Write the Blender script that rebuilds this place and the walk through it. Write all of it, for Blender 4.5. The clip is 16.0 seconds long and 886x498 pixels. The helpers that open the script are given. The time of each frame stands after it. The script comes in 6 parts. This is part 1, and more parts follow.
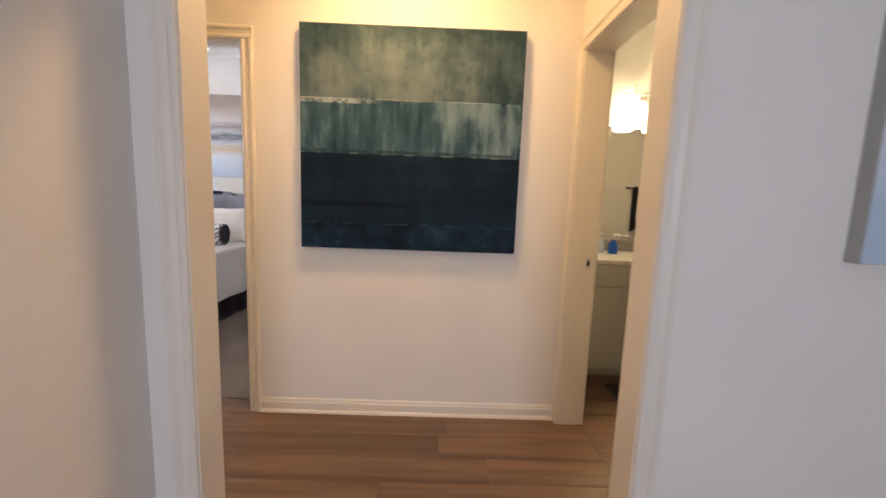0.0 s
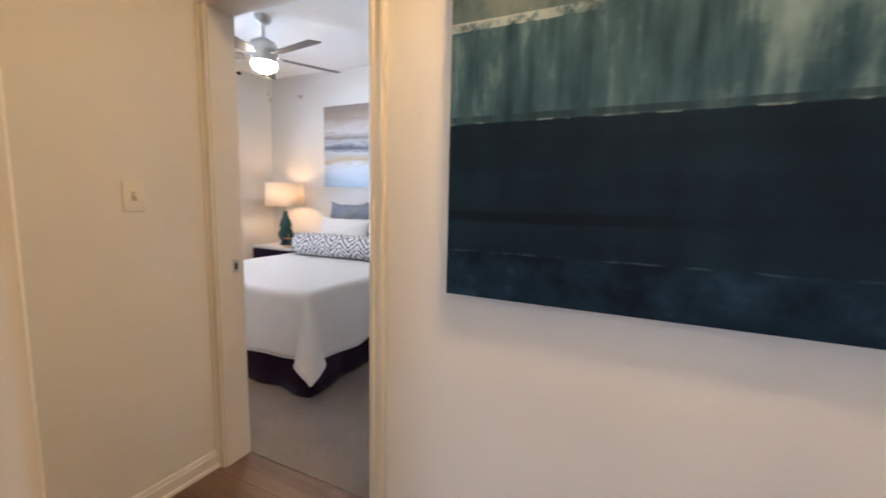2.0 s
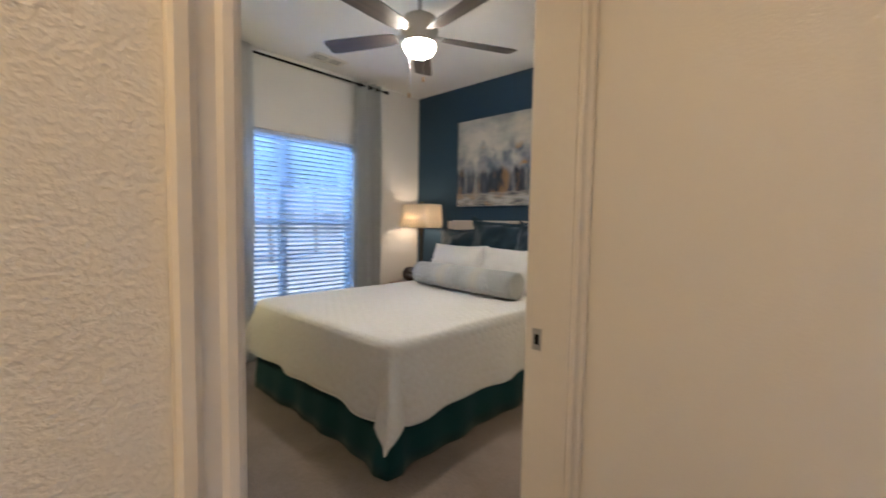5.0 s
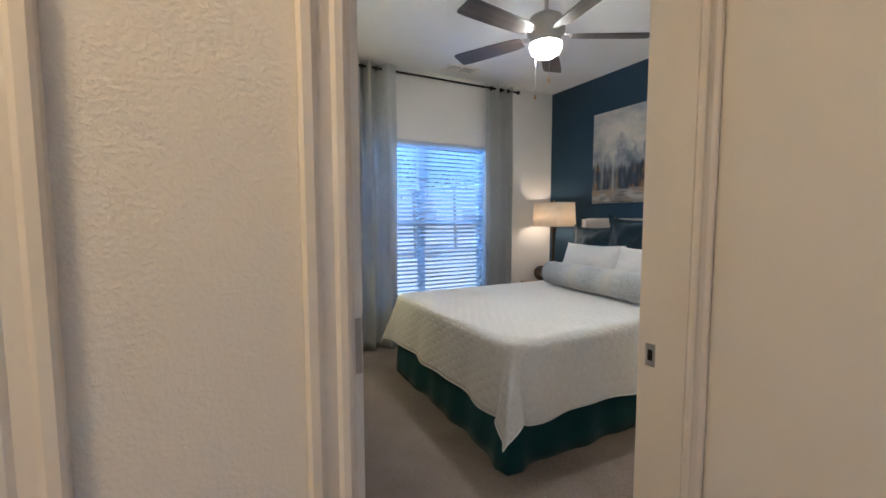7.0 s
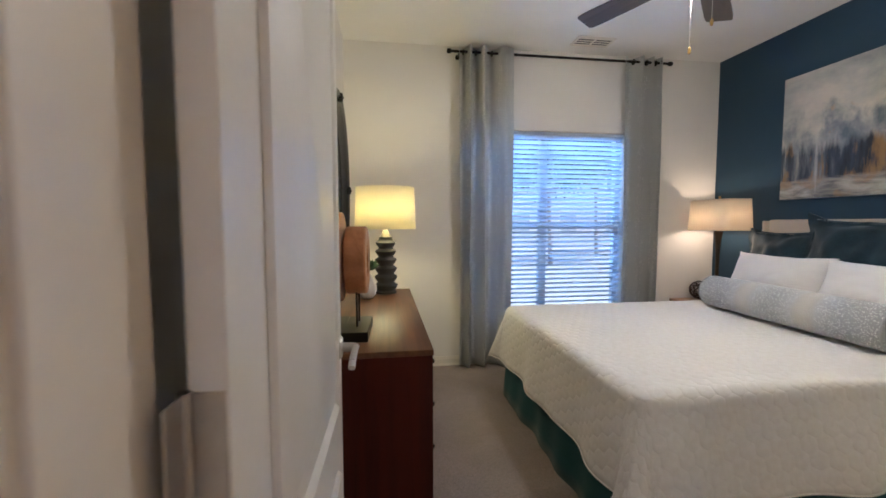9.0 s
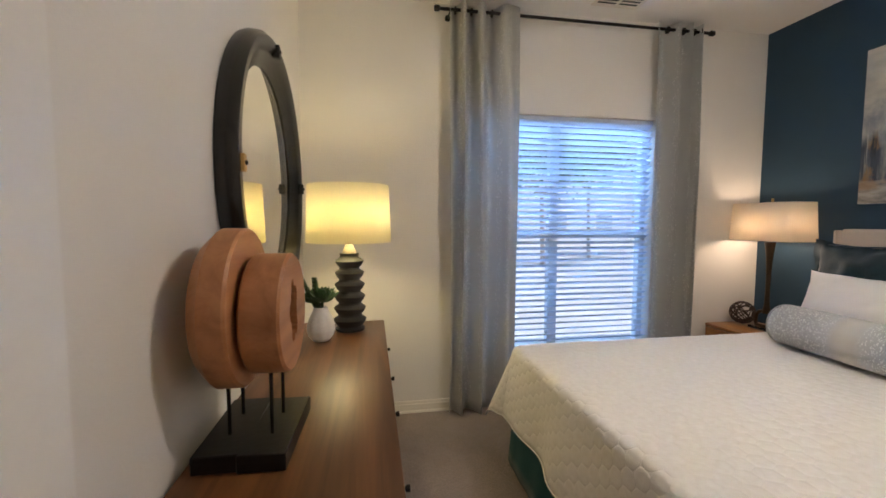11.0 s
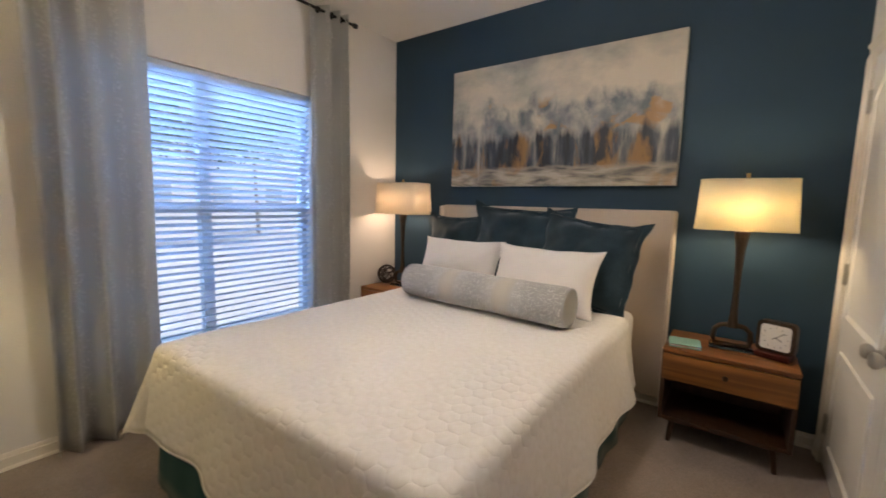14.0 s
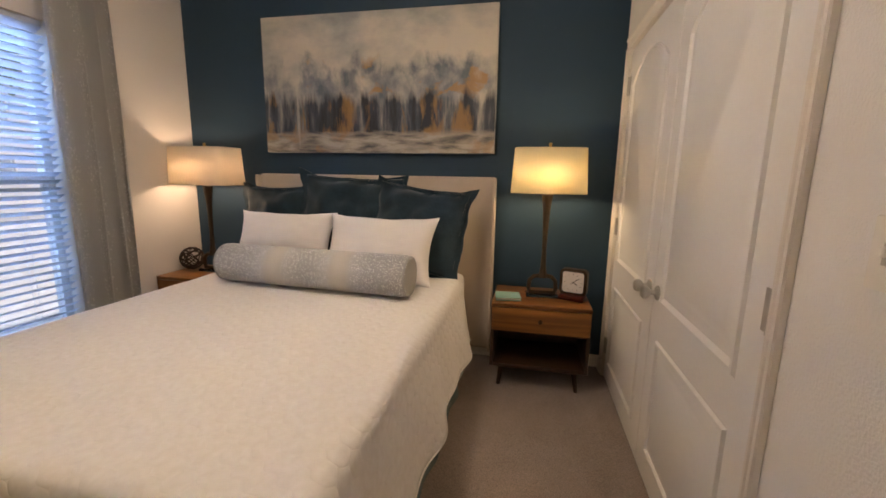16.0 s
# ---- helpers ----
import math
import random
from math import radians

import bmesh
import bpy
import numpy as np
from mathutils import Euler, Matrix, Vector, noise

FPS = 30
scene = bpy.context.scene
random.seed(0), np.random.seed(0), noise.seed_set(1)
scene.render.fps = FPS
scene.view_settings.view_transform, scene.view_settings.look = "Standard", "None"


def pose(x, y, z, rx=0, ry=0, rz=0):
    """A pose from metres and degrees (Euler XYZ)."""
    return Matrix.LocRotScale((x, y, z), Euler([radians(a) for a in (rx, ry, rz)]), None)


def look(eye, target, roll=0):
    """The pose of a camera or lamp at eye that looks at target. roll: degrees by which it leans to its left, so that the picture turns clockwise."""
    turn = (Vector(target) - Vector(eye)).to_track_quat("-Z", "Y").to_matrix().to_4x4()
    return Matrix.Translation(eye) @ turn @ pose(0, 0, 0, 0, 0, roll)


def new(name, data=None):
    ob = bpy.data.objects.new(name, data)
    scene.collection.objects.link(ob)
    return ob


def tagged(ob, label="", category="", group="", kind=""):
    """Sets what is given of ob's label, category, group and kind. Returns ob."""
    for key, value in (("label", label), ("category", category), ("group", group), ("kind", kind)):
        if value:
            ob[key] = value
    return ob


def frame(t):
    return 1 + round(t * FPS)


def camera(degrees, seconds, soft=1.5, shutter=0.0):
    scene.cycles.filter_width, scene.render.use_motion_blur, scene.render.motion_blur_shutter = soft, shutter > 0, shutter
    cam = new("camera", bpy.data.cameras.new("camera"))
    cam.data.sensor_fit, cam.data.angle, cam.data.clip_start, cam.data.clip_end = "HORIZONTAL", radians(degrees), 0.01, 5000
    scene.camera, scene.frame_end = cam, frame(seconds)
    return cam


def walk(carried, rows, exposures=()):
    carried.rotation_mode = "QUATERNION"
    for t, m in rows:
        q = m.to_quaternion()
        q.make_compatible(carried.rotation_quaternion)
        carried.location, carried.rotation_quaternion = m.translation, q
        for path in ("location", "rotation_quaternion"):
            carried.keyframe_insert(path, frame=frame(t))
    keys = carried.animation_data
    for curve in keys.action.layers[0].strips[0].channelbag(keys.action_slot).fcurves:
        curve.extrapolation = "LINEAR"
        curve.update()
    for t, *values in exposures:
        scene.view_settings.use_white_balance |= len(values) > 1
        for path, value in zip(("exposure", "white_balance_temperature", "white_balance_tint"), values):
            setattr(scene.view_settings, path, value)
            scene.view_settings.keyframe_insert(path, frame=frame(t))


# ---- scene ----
cam = camera(94.8, 16.0, soft=1.6, shutter=0.4)
PATH = [
    (0, (-0.063, 0.112, 1.291), (-0.031, 2.093, 1.018), 2.1),
    (0.5, (-0.091, 0.432, 1.27), (-0.189, 2.412, 1.011), 2.1),
    (1, (-0.172, 0.728, 1.272), (-0.396, 2.696, 0.994), 2.3),
    (1.5, (-0.249, 0.964, 1.272), (-0.699, 2.893, 0.996), 1.4),
    (2, (-0.265, 1.184, 1.262), (-1.13, 2.971, 1.021), 1.2),
    (2.5, (-0.312, 1.343, 1.252), (-1.613, 2.847, 1.031), 0.6),
    (3, (-0.442, 1.486, 1.258), (-2.117, 2.560, 1.058), 0.8),
    (3.5, (-0.542, 1.617, 1.252), (-2.486, 2.050, 1.060), 1.0),
    (4, (-0.645, 1.762, 1.249), (-2.626, 1.550, 1.066), 1.4),
    (4.5, (-0.830, 1.743, 1.239), (-2.640, 0.910, 1.062), 1.2),
    (4.8, (-0.908, 1.74, 1.246), (-2.525, 0.615, 1.098), 1.1),
    (5, (-0.935, 1.786, 1.251), (-2.39, 0.419, 1.124), 1.0),
    (5.2, (-0.962, 1.79, 1.263), (-2.272, 0.296, 1.142), 0.9),
    (7.5, (-0.956, 1.909, 1.296), (-1.83, 0.117, 1.133), 0.1),
    (8.4, (-1.204, 1.787, 1.257), (-1.786, -0.119, 1.09), 0.4),
    (9, (-1.299, 1.562, 1.264), (-1.585, -0.413, 1.136), -0.1),
    (11.3, (-1.428, 0.738, 1.333), (-1.803, -1.221, 1.191), 0.2),
    (11.5, (-1.429, 0.712, 1.33), (-1.949, -1.212, 1.162), 0.4),
    (12, (-1.429, 0.7, 1.313), (-2.25, -1.115, 1.131), 0.8),
    (12.5, (-1.419, 0.731, 1.306), (-2.476, -0.956, 1.115), 0.9),
    (13, (-1.417, 0.751, 1.305), (-2.684, -0.782, 1.089), 1.1),
    (13.5, (-1.439, 0.761, 1.314), (-2.884, -0.603, 1.093), 1.2),
    (14, (-1.519, 0.762, 1.311), (-3.125, -0.408, 1.079), 1.3),
    (14.5, (-1.636, 0.776, 1.314), (-3.384, -0.164, 1.065), 1.4),
    (15, (-1.659, 0.761, 1.301), (-3.512, 0.059, 1.031), 1.4),
    (15.5, (-1.625, 0.705, 1.291), (-3.535, 0.193, 0.99), 1.1),
    (16, (-1.614, 0.661, 1.285), (-3.542, 0.262, 0.934), 1.0),
]
walk(cam, [(t, look(eye, target, roll)) for t, eye, target, roll in PATH], [(0, 0.84, 7100, 13), (1.2, 0.78, 7200, 12), (2.0, 0.82, 6300, 8), (3.5, 0.82, 6150, 5), (4.4, 0.84, 6100, 6), (5.0, 0.76, 5650, 7), (7.5, 0.74, 5150, 6), (8.5, 0.8, 5250, 7), (9.0, 0.9, 5400, 10), (11.3, 0.84, 6000, 12), (12.5, 0.92, 6100, 14), (14.0, 0.86, 6150, 14), (14.6, 0.76, 6500, 16), (16, 0.72, 6900, 19)])

# ---- world and sun ----
world = bpy.data.worlds.new("world")
scene.world = world
world.use_nodes = True
wn = world.node_tree.nodes
sky = wn.new("ShaderNodeTexSky")
sky.sky_type = 'NISHITA'
sky.sun_disc = False
sky.sun_elevation, sky.sun_rotation = radians(68), radians(20)
wn["Background"].inputs["Strength"].default_value = 0.08
world.node_tree.links.new(sky.outputs[0], wn["Background"].inputs[0])
sun = new("sun", bpy.data.lights.new("sun", 'SUN'))
sun.data.energy, sun.data.angle, sun.data.color = 2.9, radians(0.5), (1.0, 0.95, 0.88)
sun.matrix_world = look((2.6, 7.7, 20), (0, 0, 0))


def area_lamp(name, m, w, h, watts, color):
    d = bpy.data.lights.new(name, 'AREA')
    d.shape, d.size, d.size_y, d.energy, d.color = 'RECTANGLE', w, h, watts, color
    o = new(name, d)
    o.matrix_world = m
    return o


def bulb(name, p, watts, color, r=0.035):
    d = bpy.data.lights.new(name, 'POINT')
    d.energy, d.color, d.shadow_soft_size = watts, color, r
    o = new(name, d)
    o.location = p
    return o


# added area lamps for sky light in the openings of the windows
area_lamp("window_light_living", look((0.45, -3.10, 1.3), (0.45, 0, 1.1)), 1.4, 1.4, 37, (0.70, 0.79, 1.0))
area_lamp("window_light_bedroom", look((-4.83, 3.45, 1.3), (0, 3.45, 1.1)), 1.2, 1.5, 74, (0.66, 0.78, 1.0))
# added stand-in for the sky, unseen outside and above the guest window
area_lamp("outside_sky_light_guest", look((-2.75, -2.95, 2.80), (-2.75, -1.2, 0.7)), 2.2, 1.0, 195, (0.36, 0.61, 1.0))
bulb("bulb_dresser_lamp", (-1.31, -1.33, 1.35), 6.6, (1.0, 0.79, 0.38), 0.06)
bulb("bulb_closet_lamp", (-4.2, 0.77, 1.27), 4.6, (1.0, 0.76, 0.45), 0.06)
bulb("bulb_window_lamp", (-4.23, -1.66, 1.27), 3.7, (1.0, 0.72, 0.47), 0.06)
bulb("bulb_bedroom_lamp", (-4.22, 4.87, 1.28), 4.4, (1.0, 0.64, 0.38), 0.06)
hall_lamp = area_lamp("lamp_hall", look((-0.25, 1.80, 2.645), (-0.25, 1.801, 0)), 0.25, 0.25, 13, (1.0, 0.63, 0.285))
hall_lamp.data.shape = 'DISK'


# ---- materials ----
def mat(name, color, rough=0.6, metal=0.0, var=0.06, scale=3.0, fine=60.0, bump=0.2, dist=0.002, sheen=0.0, spec=0.5, per_object=0.0, stretch=(1, 1, 1)):
    """A surface with variation at two scales and a fine relief."""
    m = bpy.data.materials.new(name)
    m.use_nodes = True
    nt = m.node_tree
    b = nt.nodes["Principled BSDF"]
    b.inputs["Roughness"].default_value = rough
    b.inputs["Metallic"].default_value = metal
    b.inputs["Specular IOR Level"].default_value = spec
    if sheen:
        b.inputs["Sheen Weight"].default_value = sheen
        b.inputs["Sheen Roughness"].default_value = 0.4
    co = nt.nodes.new("ShaderNodeTexCoord")
    mp = nt.nodes.new("ShaderNodeMapping")
    mp.inputs["Scale"].default_value = stretch
    nt.links.new(co.outputs["Object"], mp.inputs[0])
    n1 = nt.nodes.new("ShaderNodeTexNoise")
    n1.inputs["Scale"].default_value, n1.inputs["Detail"].default_value = scale, 4
    n2 = nt.nodes.new("ShaderNodeTexNoise")
    n2.inputs["Scale"].default_value, n2.inputs["Detail"].default_value = fine, 3
    for n in (n1, n2):
        nt.links.new(mp.outputs[0], n.inputs["Vector"])
    add = nt.nodes.new("ShaderNodeMath")
    add.operation = 'ADD'
    nt.links.new(n1.outputs[0], add.inputs[0])
    nt.links.new(n2.outputs[0], add.inputs[1])
    val = add.outputs[0]
    if per_object:
        oi = nt.nodes.new("ShaderNodeObjectInfo")
        ma = nt.nodes.new("ShaderNodeMath")
        ma.operation = 'MULTIPLY_ADD'
        ma.inputs[1].default_value = per_object
        nt.links.new(oi.outputs["Random"], ma.inputs[0])
        nt.links.new(val, ma.inputs[2])
        val = ma.outputs[0]
    rng = nt.nodes.new("ShaderNodeMapRange")
    rng.inputs[1].default_value, rng.inputs[2].default_value = 0.6, 1.4 + per_object
    nt.links.new(val, rng.inputs[0])
    mix = nt.nodes.new("ShaderNodeMix")
    mix.data_type = 'RGBA'
    mix.inputs[6].default_value = (*[c * (1 - var) for c in color], 1)
    mix.inputs[7].default_value = (*[min(1, c * (1 + var)) for c in color], 1)
    nt.links.new(rng.outputs[0], mix.inputs[0])
    nt.links.new(mix.outputs[2], b.inputs["Base Color"])
    if bump:
        bp = nt.nodes.new("ShaderNodeBump")
        bp.inputs["Strength"].default_value, bp.inputs["Distance"].default_value = bump, dist
        nt.links.new(n2.outputs[0], bp.inputs["Height"])
        nt.links.new(bp.outputs[0], b.inputs["Normal"])
    return m


def ramp(nt, val, stops, interp='LINEAR'):
    r = nt.nodes.new("ShaderNodeValToRGB")
    r.color_ramp.interpolation = interp
    e = r.color_ramp.elements
    while len(e) < len(stops):
        e.new(0.5)
    for k, (p, c) in zip(e, stops):
        k.position = p
        k.color = (*c, 1) if len(c) == 3 else c
    nt.links.new(val, r.inputs[0])
    return r.outputs[0]


def texture(nt, kind, vec, scale, detail=3.0, distort=0.0, rough=0.5):
    n = nt.nodes.new(kind)
    n.inputs["Scale"].default_value = scale
    if kind == "ShaderNodeTexNoise":
        n.inputs["Detail"].default_value, n.inputs["Distortion"].default_value, n.inputs["Roughness"].default_value = detail, distort, rough
    nt.links.new(vec, n.inputs["Vector"])
    return n.outputs[0]


def mapped(nt, scale=(1, 1, 1), loc=(0, 0, 0), src="Object"):
    co = nt.nodes.new("ShaderNodeTexCoord")
    mp = nt.nodes.new("ShaderNodeMapping")
    mp.inputs["Scale"].default_value, mp.inputs["Location"].default_value = scale, loc
    nt.links.new(co.outputs[src], mp.inputs[0])
    return mp.outputs[0]


def math_node(nt, op, a, b):
    n = nt.nodes.new("ShaderNodeMath")
    n.operation = op
    for i, v in enumerate((a, b)):
        if isinstance(v, (int, float)):
            n.inputs[i].default_value = v
        else:
            nt.links.new(v, n.inputs[i])
    return n.outputs[0]


def mix_color(nt, fac, a, b, mode='MIX'):
    n = nt.nodes.new("ShaderNodeMix")
    n.data_type, n.blend_type = 'RGBA', mode
    for i, v in ((0, fac), (6, a), (7, b)):
        if isinstance(v, (int, float)):
            n.inputs[i].default_value = v
        elif isinstance(v, tuple):
            n.inputs[i].default_value = (*v, 1)
        else:
            nt.links.new(v, n.inputs[i])
    return n.outputs[2]


def bare(name, rough=0.6):
    m = bpy.data.materials.new(name)
    m.use_nodes = True
    b = m.node_tree.nodes["Principled BSDF"]
    b.inputs["Roughness"].default_value = rough
    return m, m.node_tree, b


def bump_to(nt, b, height, strength, dist):
    bp = nt.nodes.new("ShaderNodeBump")
    bp.inputs["Strength"].default_value, bp.inputs["Distance"].default_value = strength, dist
    nt.links.new(height, bp.inputs["Height"])
    nt.links.new(bp.outputs[0], b.inputs["Normal"])


def plaster(name, color, rough=0.75, strength=0.25, spec=0.3):
    """Painted wallboard with a sprayed and trowelled relief."""
    m, nt, b = bare(name, rough)
    b.inputs["Specular IOR Level"].default_value = spec
    v = mapped(nt)
    big = texture(nt, "ShaderNodeTexNoise", v, 1.3, 3)
    col = ramp(nt, big, ((0.3, tuple(c * 0.96 for c in color)), (0.7, tuple(min(1, c * 1.03) for c in color))))
    nt.links.new(col, b.inputs["Base Color"])
    blobs = texture(nt, "ShaderNodeTexNoise", v, 150, 2.0, 0.0)
    h = ramp(nt, blobs, ((0.40, (0, 0, 0)), (0.66, (1, 1, 1))))
    bump_to(nt, b, h, strength, 0.0023)
    return m


def carpet_mat(name, color):
    m, nt, b = bare(name, 0.95)
    b.inputs["Specular IOR Level"].default_value = 0.1
    b.inputs["Sheen Weight"].default_value = 0.25
    v = mapped(nt)
    tuft = texture(nt, "ShaderNodeTexNoise", v, 220, 2)
    patch = texture(nt, "ShaderNodeTexNoise", v, 2.2, 3, 0.8)
    c1 = ramp(nt, patch, ((0.35, tuple(c * 0.86 for c in color)), (0.65, tuple(c * 1.1 for c in color))))
    c2 = ramp(nt, tuft, ((0.3, (0.6, 0.6, 0.6)), (0.7, (1.15, 1.15, 1.15))))
    nt.links.new(mix_color(nt, 1.0, c1, c2, 'MULTIPLY'), b.inputs["Base Color"])
    bump_to(nt, b, tuft, 0.7, 0.006)
    return m


def wood(name, dark, light, rough=0.4, grain_axis=0, scale=1.0, per_object=0.25, coat=0.0):
    """Wood with long grain along one axis."""
    m, nt, b = bare(name, rough)
    s = [22 * scale] * 3
    s[grain_axis] = 1.1 * scale
    v0 = mapped(nt, tuple(s))
    oi = nt.nodes.new("ShaderNodeObjectInfo")
    shift = nt.nodes.new("ShaderNodeVectorMath")
    shift.operation = 'ADD'
    comb = nt.nodes.new("ShaderNodeCombineXYZ")
    for i in range(3):
        nt.links.new(math_node(nt, 'MULTIPLY', oi.outputs["Random"], 17.0 + i), comb.inputs[i])
    nt.links.new(v0, shift.inputs[0])
    nt.links.new(comb.outputs[0], shift.inputs[1])
    g = texture(nt, "ShaderNodeTexNoise", shift.outputs[0], 1.0, 6, 0.6, 0.62)
    big = texture(nt, "ShaderNodeTexNoise", shift.outputs[0], 0.22, 2)
    f = math_node(nt, 'ADD', math_node(nt, 'MULTIPLY', g, 0.7), math_node(nt, 'MULTIPLY', big, 0.5))
    f = math_node(nt, 'ADD', f, math_node(nt, 'MULTIPLY', math_node(nt, 'SUBTRACT', oi.outputs["Random"], 0.5), per_object))
    nt.links.new(ramp(nt, f, ((0.42, dark), (0.78, light))), b.inputs["Base Color"])
    if coat:
        b.inputs["Coat Weight"].default_value = coat
        b.inputs["Coat Roughness"].default_value = 0.2
    bump_to(nt, b, g, 0.12, 0.001)
    return m


def shade_mat(name, color, glow):
    """Lamp-shade cloth that lets the bulb's light through."""
    m, nt, b = bare(name, 0.9)
    out = nt.nodes["Material Output"]
    v = mapped(nt, (1, 1, 1))
    weave = texture(nt, "ShaderNodeTexNoise", v, 240, 2)
    col = ramp(nt, weave, ((0.3, tuple(c * 0.93 for c in color)), (0.7, color)))
    nt.links.new(col, b.inputs["Base Color"])
    tr = nt.nodes.new("ShaderNodeBsdfTranslucent")
    nt.links.new(mix_color(nt, 0.5, col, glow), tr.inputs[0])
    mx = nt.nodes.new("ShaderNodeMixShader")
    mx.inputs[0].default_value = 0.38
    nt.links.new(b.outputs[0], mx.inputs[1])
    nt.links.new(tr.outputs[0], mx.inputs[2])
    nt.links.new(mx.outputs[0], out.inputs[0])
    return m


def glow_mat(name, color, strength):
    m, nt, b = bare(name, 0.4)
    b.inputs["Base Color"].default_value = (0.9, 0.9, 0.88, 1)
    b.inputs["Emission Color"].default_value = (*color, 1)
    b.inputs["Emission Strength"].default_value = strength
    return m


def glass_mat(name, color=(1, 1, 1)):
    m, nt, b = bare(name, 0.02)
    b.inputs["Base Color"].default_value = (*color, 1)
    b.inputs["Transmission Weight"].default_value = 1.0
    b.inputs["IOR"].default_value = 1.45
    return m


WALL = plaster("wall_paint", (0.77, 0.74, 0.70), 0.75, 0.31)
SMOOTH_WALL = plaster("smooth_wall_paint", (0.77, 0.74, 0.70), 0.72, 0.10)
BLUE = plaster("blue_wall_paint", (0.022, 0.052, 0.088), 0.6, 0.2, 0.35)
CEIL = plaster("ceiling_paint", (0.86, 0.84, 0.81), 0.85, 0.4)
TRIM = mat("trim_paint", (0.75, 0.70, 0.63), 0.35, var=0.02, bump=0.05)
DOOR = mat("door_paint", (0.80, 0.78, 0.75), 0.30, var=0.02, fine=90, bump=0.04)
CARPET = carpet_mat("carpet_pile", (0.325, 0.263, 0.228))
PLANK = wood("floor_plank", (0.105, 0.060, 0.038), (0.255, 0.152, 0.096), 0.36, 0, 1.0, 0.22)
SUB = mat("subfloor", (0.06, 0.04, 0.03), 0.9)
NICKEL = mat("brushed_nickel", (0.55, 0.53, 0.50), 0.32, 1.0, 0.05)
HINGE = mat("hinge_steel", (0.50, 0.47, 0.43), 0.35, 1.0, 0.1)
CHROME = mat("chrome", (0.8, 0.8, 0.8), 0.12, 1.0, 0.02, bump=0)
BLACK = mat("black_metal", (0.015, 0.014, 0.014), 0.4, 0.6, 0.2)
FRAME_BLACK = mat("black_lacquer", (0.012, 0.011, 0.011), 0.24, var=0.2, fine=40, bump=0.08)
BRONZE = mat("dark_bronze", (0.055, 0.034, 0.020), 0.5, 0.6, 0.25, bump=0.25)
BRASS = mat("brass", (0.55, 0.36, 0.14), 0.35, 1.0)
WHITE_PLASTIC = mat("white_plastic", (0.78, 0.73, 0.65), 0.4, var=0.02, bump=0)
WALNUT = wood("walnut", (0.060, 0.021, 0.007), (0.19, 0.078, 0.026), 0.42, 1, 1.0, 0.1, 0.0)
# upright grain; the dresser side's shade is put into this darker, duller walnut
WALNUT_Z = wood("walnut_upright_shaded", (0.028, 0.004, 0.002), (0.075, 0.011, 0.005), 0.5, 2, 1.0, 0.1, 0.0)
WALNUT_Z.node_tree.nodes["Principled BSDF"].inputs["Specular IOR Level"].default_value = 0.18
# dark acacia; the shade of the nightstand's open shelf is put into the colour
SHADED_ACACIA = wood("shaded_dark_acacia", (0.018, 0.007, 0.003), (0.060, 0.023, 0.008), 0.5, 2, 0.9, 0.1)
ACACIA = wood("acacia", (0.085, 0.026, 0.006), (0.36, 0.150, 0.032), 0.4, 1, 0.9, 0.12, 0.15)
BEECH = wood("beech", (0.30, 0.112, 0.040), (0.56, 0.255, 0.105), 0.45, 1, 0.7, 0.1)
LINEN = mat("headboard_linen", (0.56, 0.47, 0.38), 0.9, var=0.07, fine=300, bump=0.4, dist=0.001, sheen=0.2)
VELVET = mat("blue_velvet", (0.015, 0.034, 0.050), 0.7, var=0.55, scale=9, fine=200, bump=0.25, sheen=0.6, spec=0.2)
TEAL = mat("teal_cloth", (0.012, 0.066, 0.076), 0.85, var=0.2, fine=200, bump=0.2, sheen=0.15, spec=0.2)
WHITE_CLOTH = mat("white_cotton", (0.80, 0.77, 0.75), 0.9, var=0.02, scale=6, fine=260, bump=0.25, dist=0.0015, sheen=0.1, spec=0.2)
PLUM = mat("plum_cloth", (0.022, 0.006, 0.028), 0.85, var=0.2, fine=200, sheen=0.15, spec=0.2)
GREY_SILK = mat("grey_sham", (0.22, 0.24, 0.30), 0.6, var=0.08, fine=200, sheen=0.3)
NAVY = mat("navy_curtain_cloth", (0.008, 0.009, 0.06), 0.8, var=0.2, fine=200, sheen=0.2, spec=0.2)
SHADE_Y = shade_mat("shade_yellow_linen", (0.88, 0.83, 0.64), (1.0, 0.92, 0.66))
SHADE_W = shade_mat("shade_cream_linen", (0.88, 0.82, 0.62), (1.0, 0.88, 0.58))
SHADE_P = shade_mat("shade_peach_linen", (0.88, 0.81, 0.69), (1.0, 0.87, 0.69))
BOWL = glow_mat("lit_glass_bowl", (1.0, 0.85, 0.66), 84.0)
BATH_GLASS = glow_mat("lit_bath_glass", (1.0, 0.82, 0.52), 10.0)
BOWL_SOFT = glow_mat("softly_lit_glass_bowl", (1.0, 0.88, 0.72), 45.0)
HALL_GLASS = glow_mat("lit_hall_glass", (1.0, 0.75, 0.42), 3.0)
MIRROR = mat("mirror_silver", (0.9, 0.9, 0.9), 0.01, 1.0, 0.0, bump=0)
GLASS = glass_mat("window_glass")
ACRYLIC = glass_mat("clear_acrylic")
# white slats with the blue of the daylight put into their colour
SLAT = mat("daylit_blue_slat", (0.62, 0.69, 0.80), 0.5, var=0.02, bump=0.03)
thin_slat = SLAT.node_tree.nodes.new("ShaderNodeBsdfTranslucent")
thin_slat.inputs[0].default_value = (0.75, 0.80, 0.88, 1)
slat_mix = SLAT.node_tree.nodes.new("ShaderNodeMixShader")
slat_mix.inputs[0].default_value = 0.03
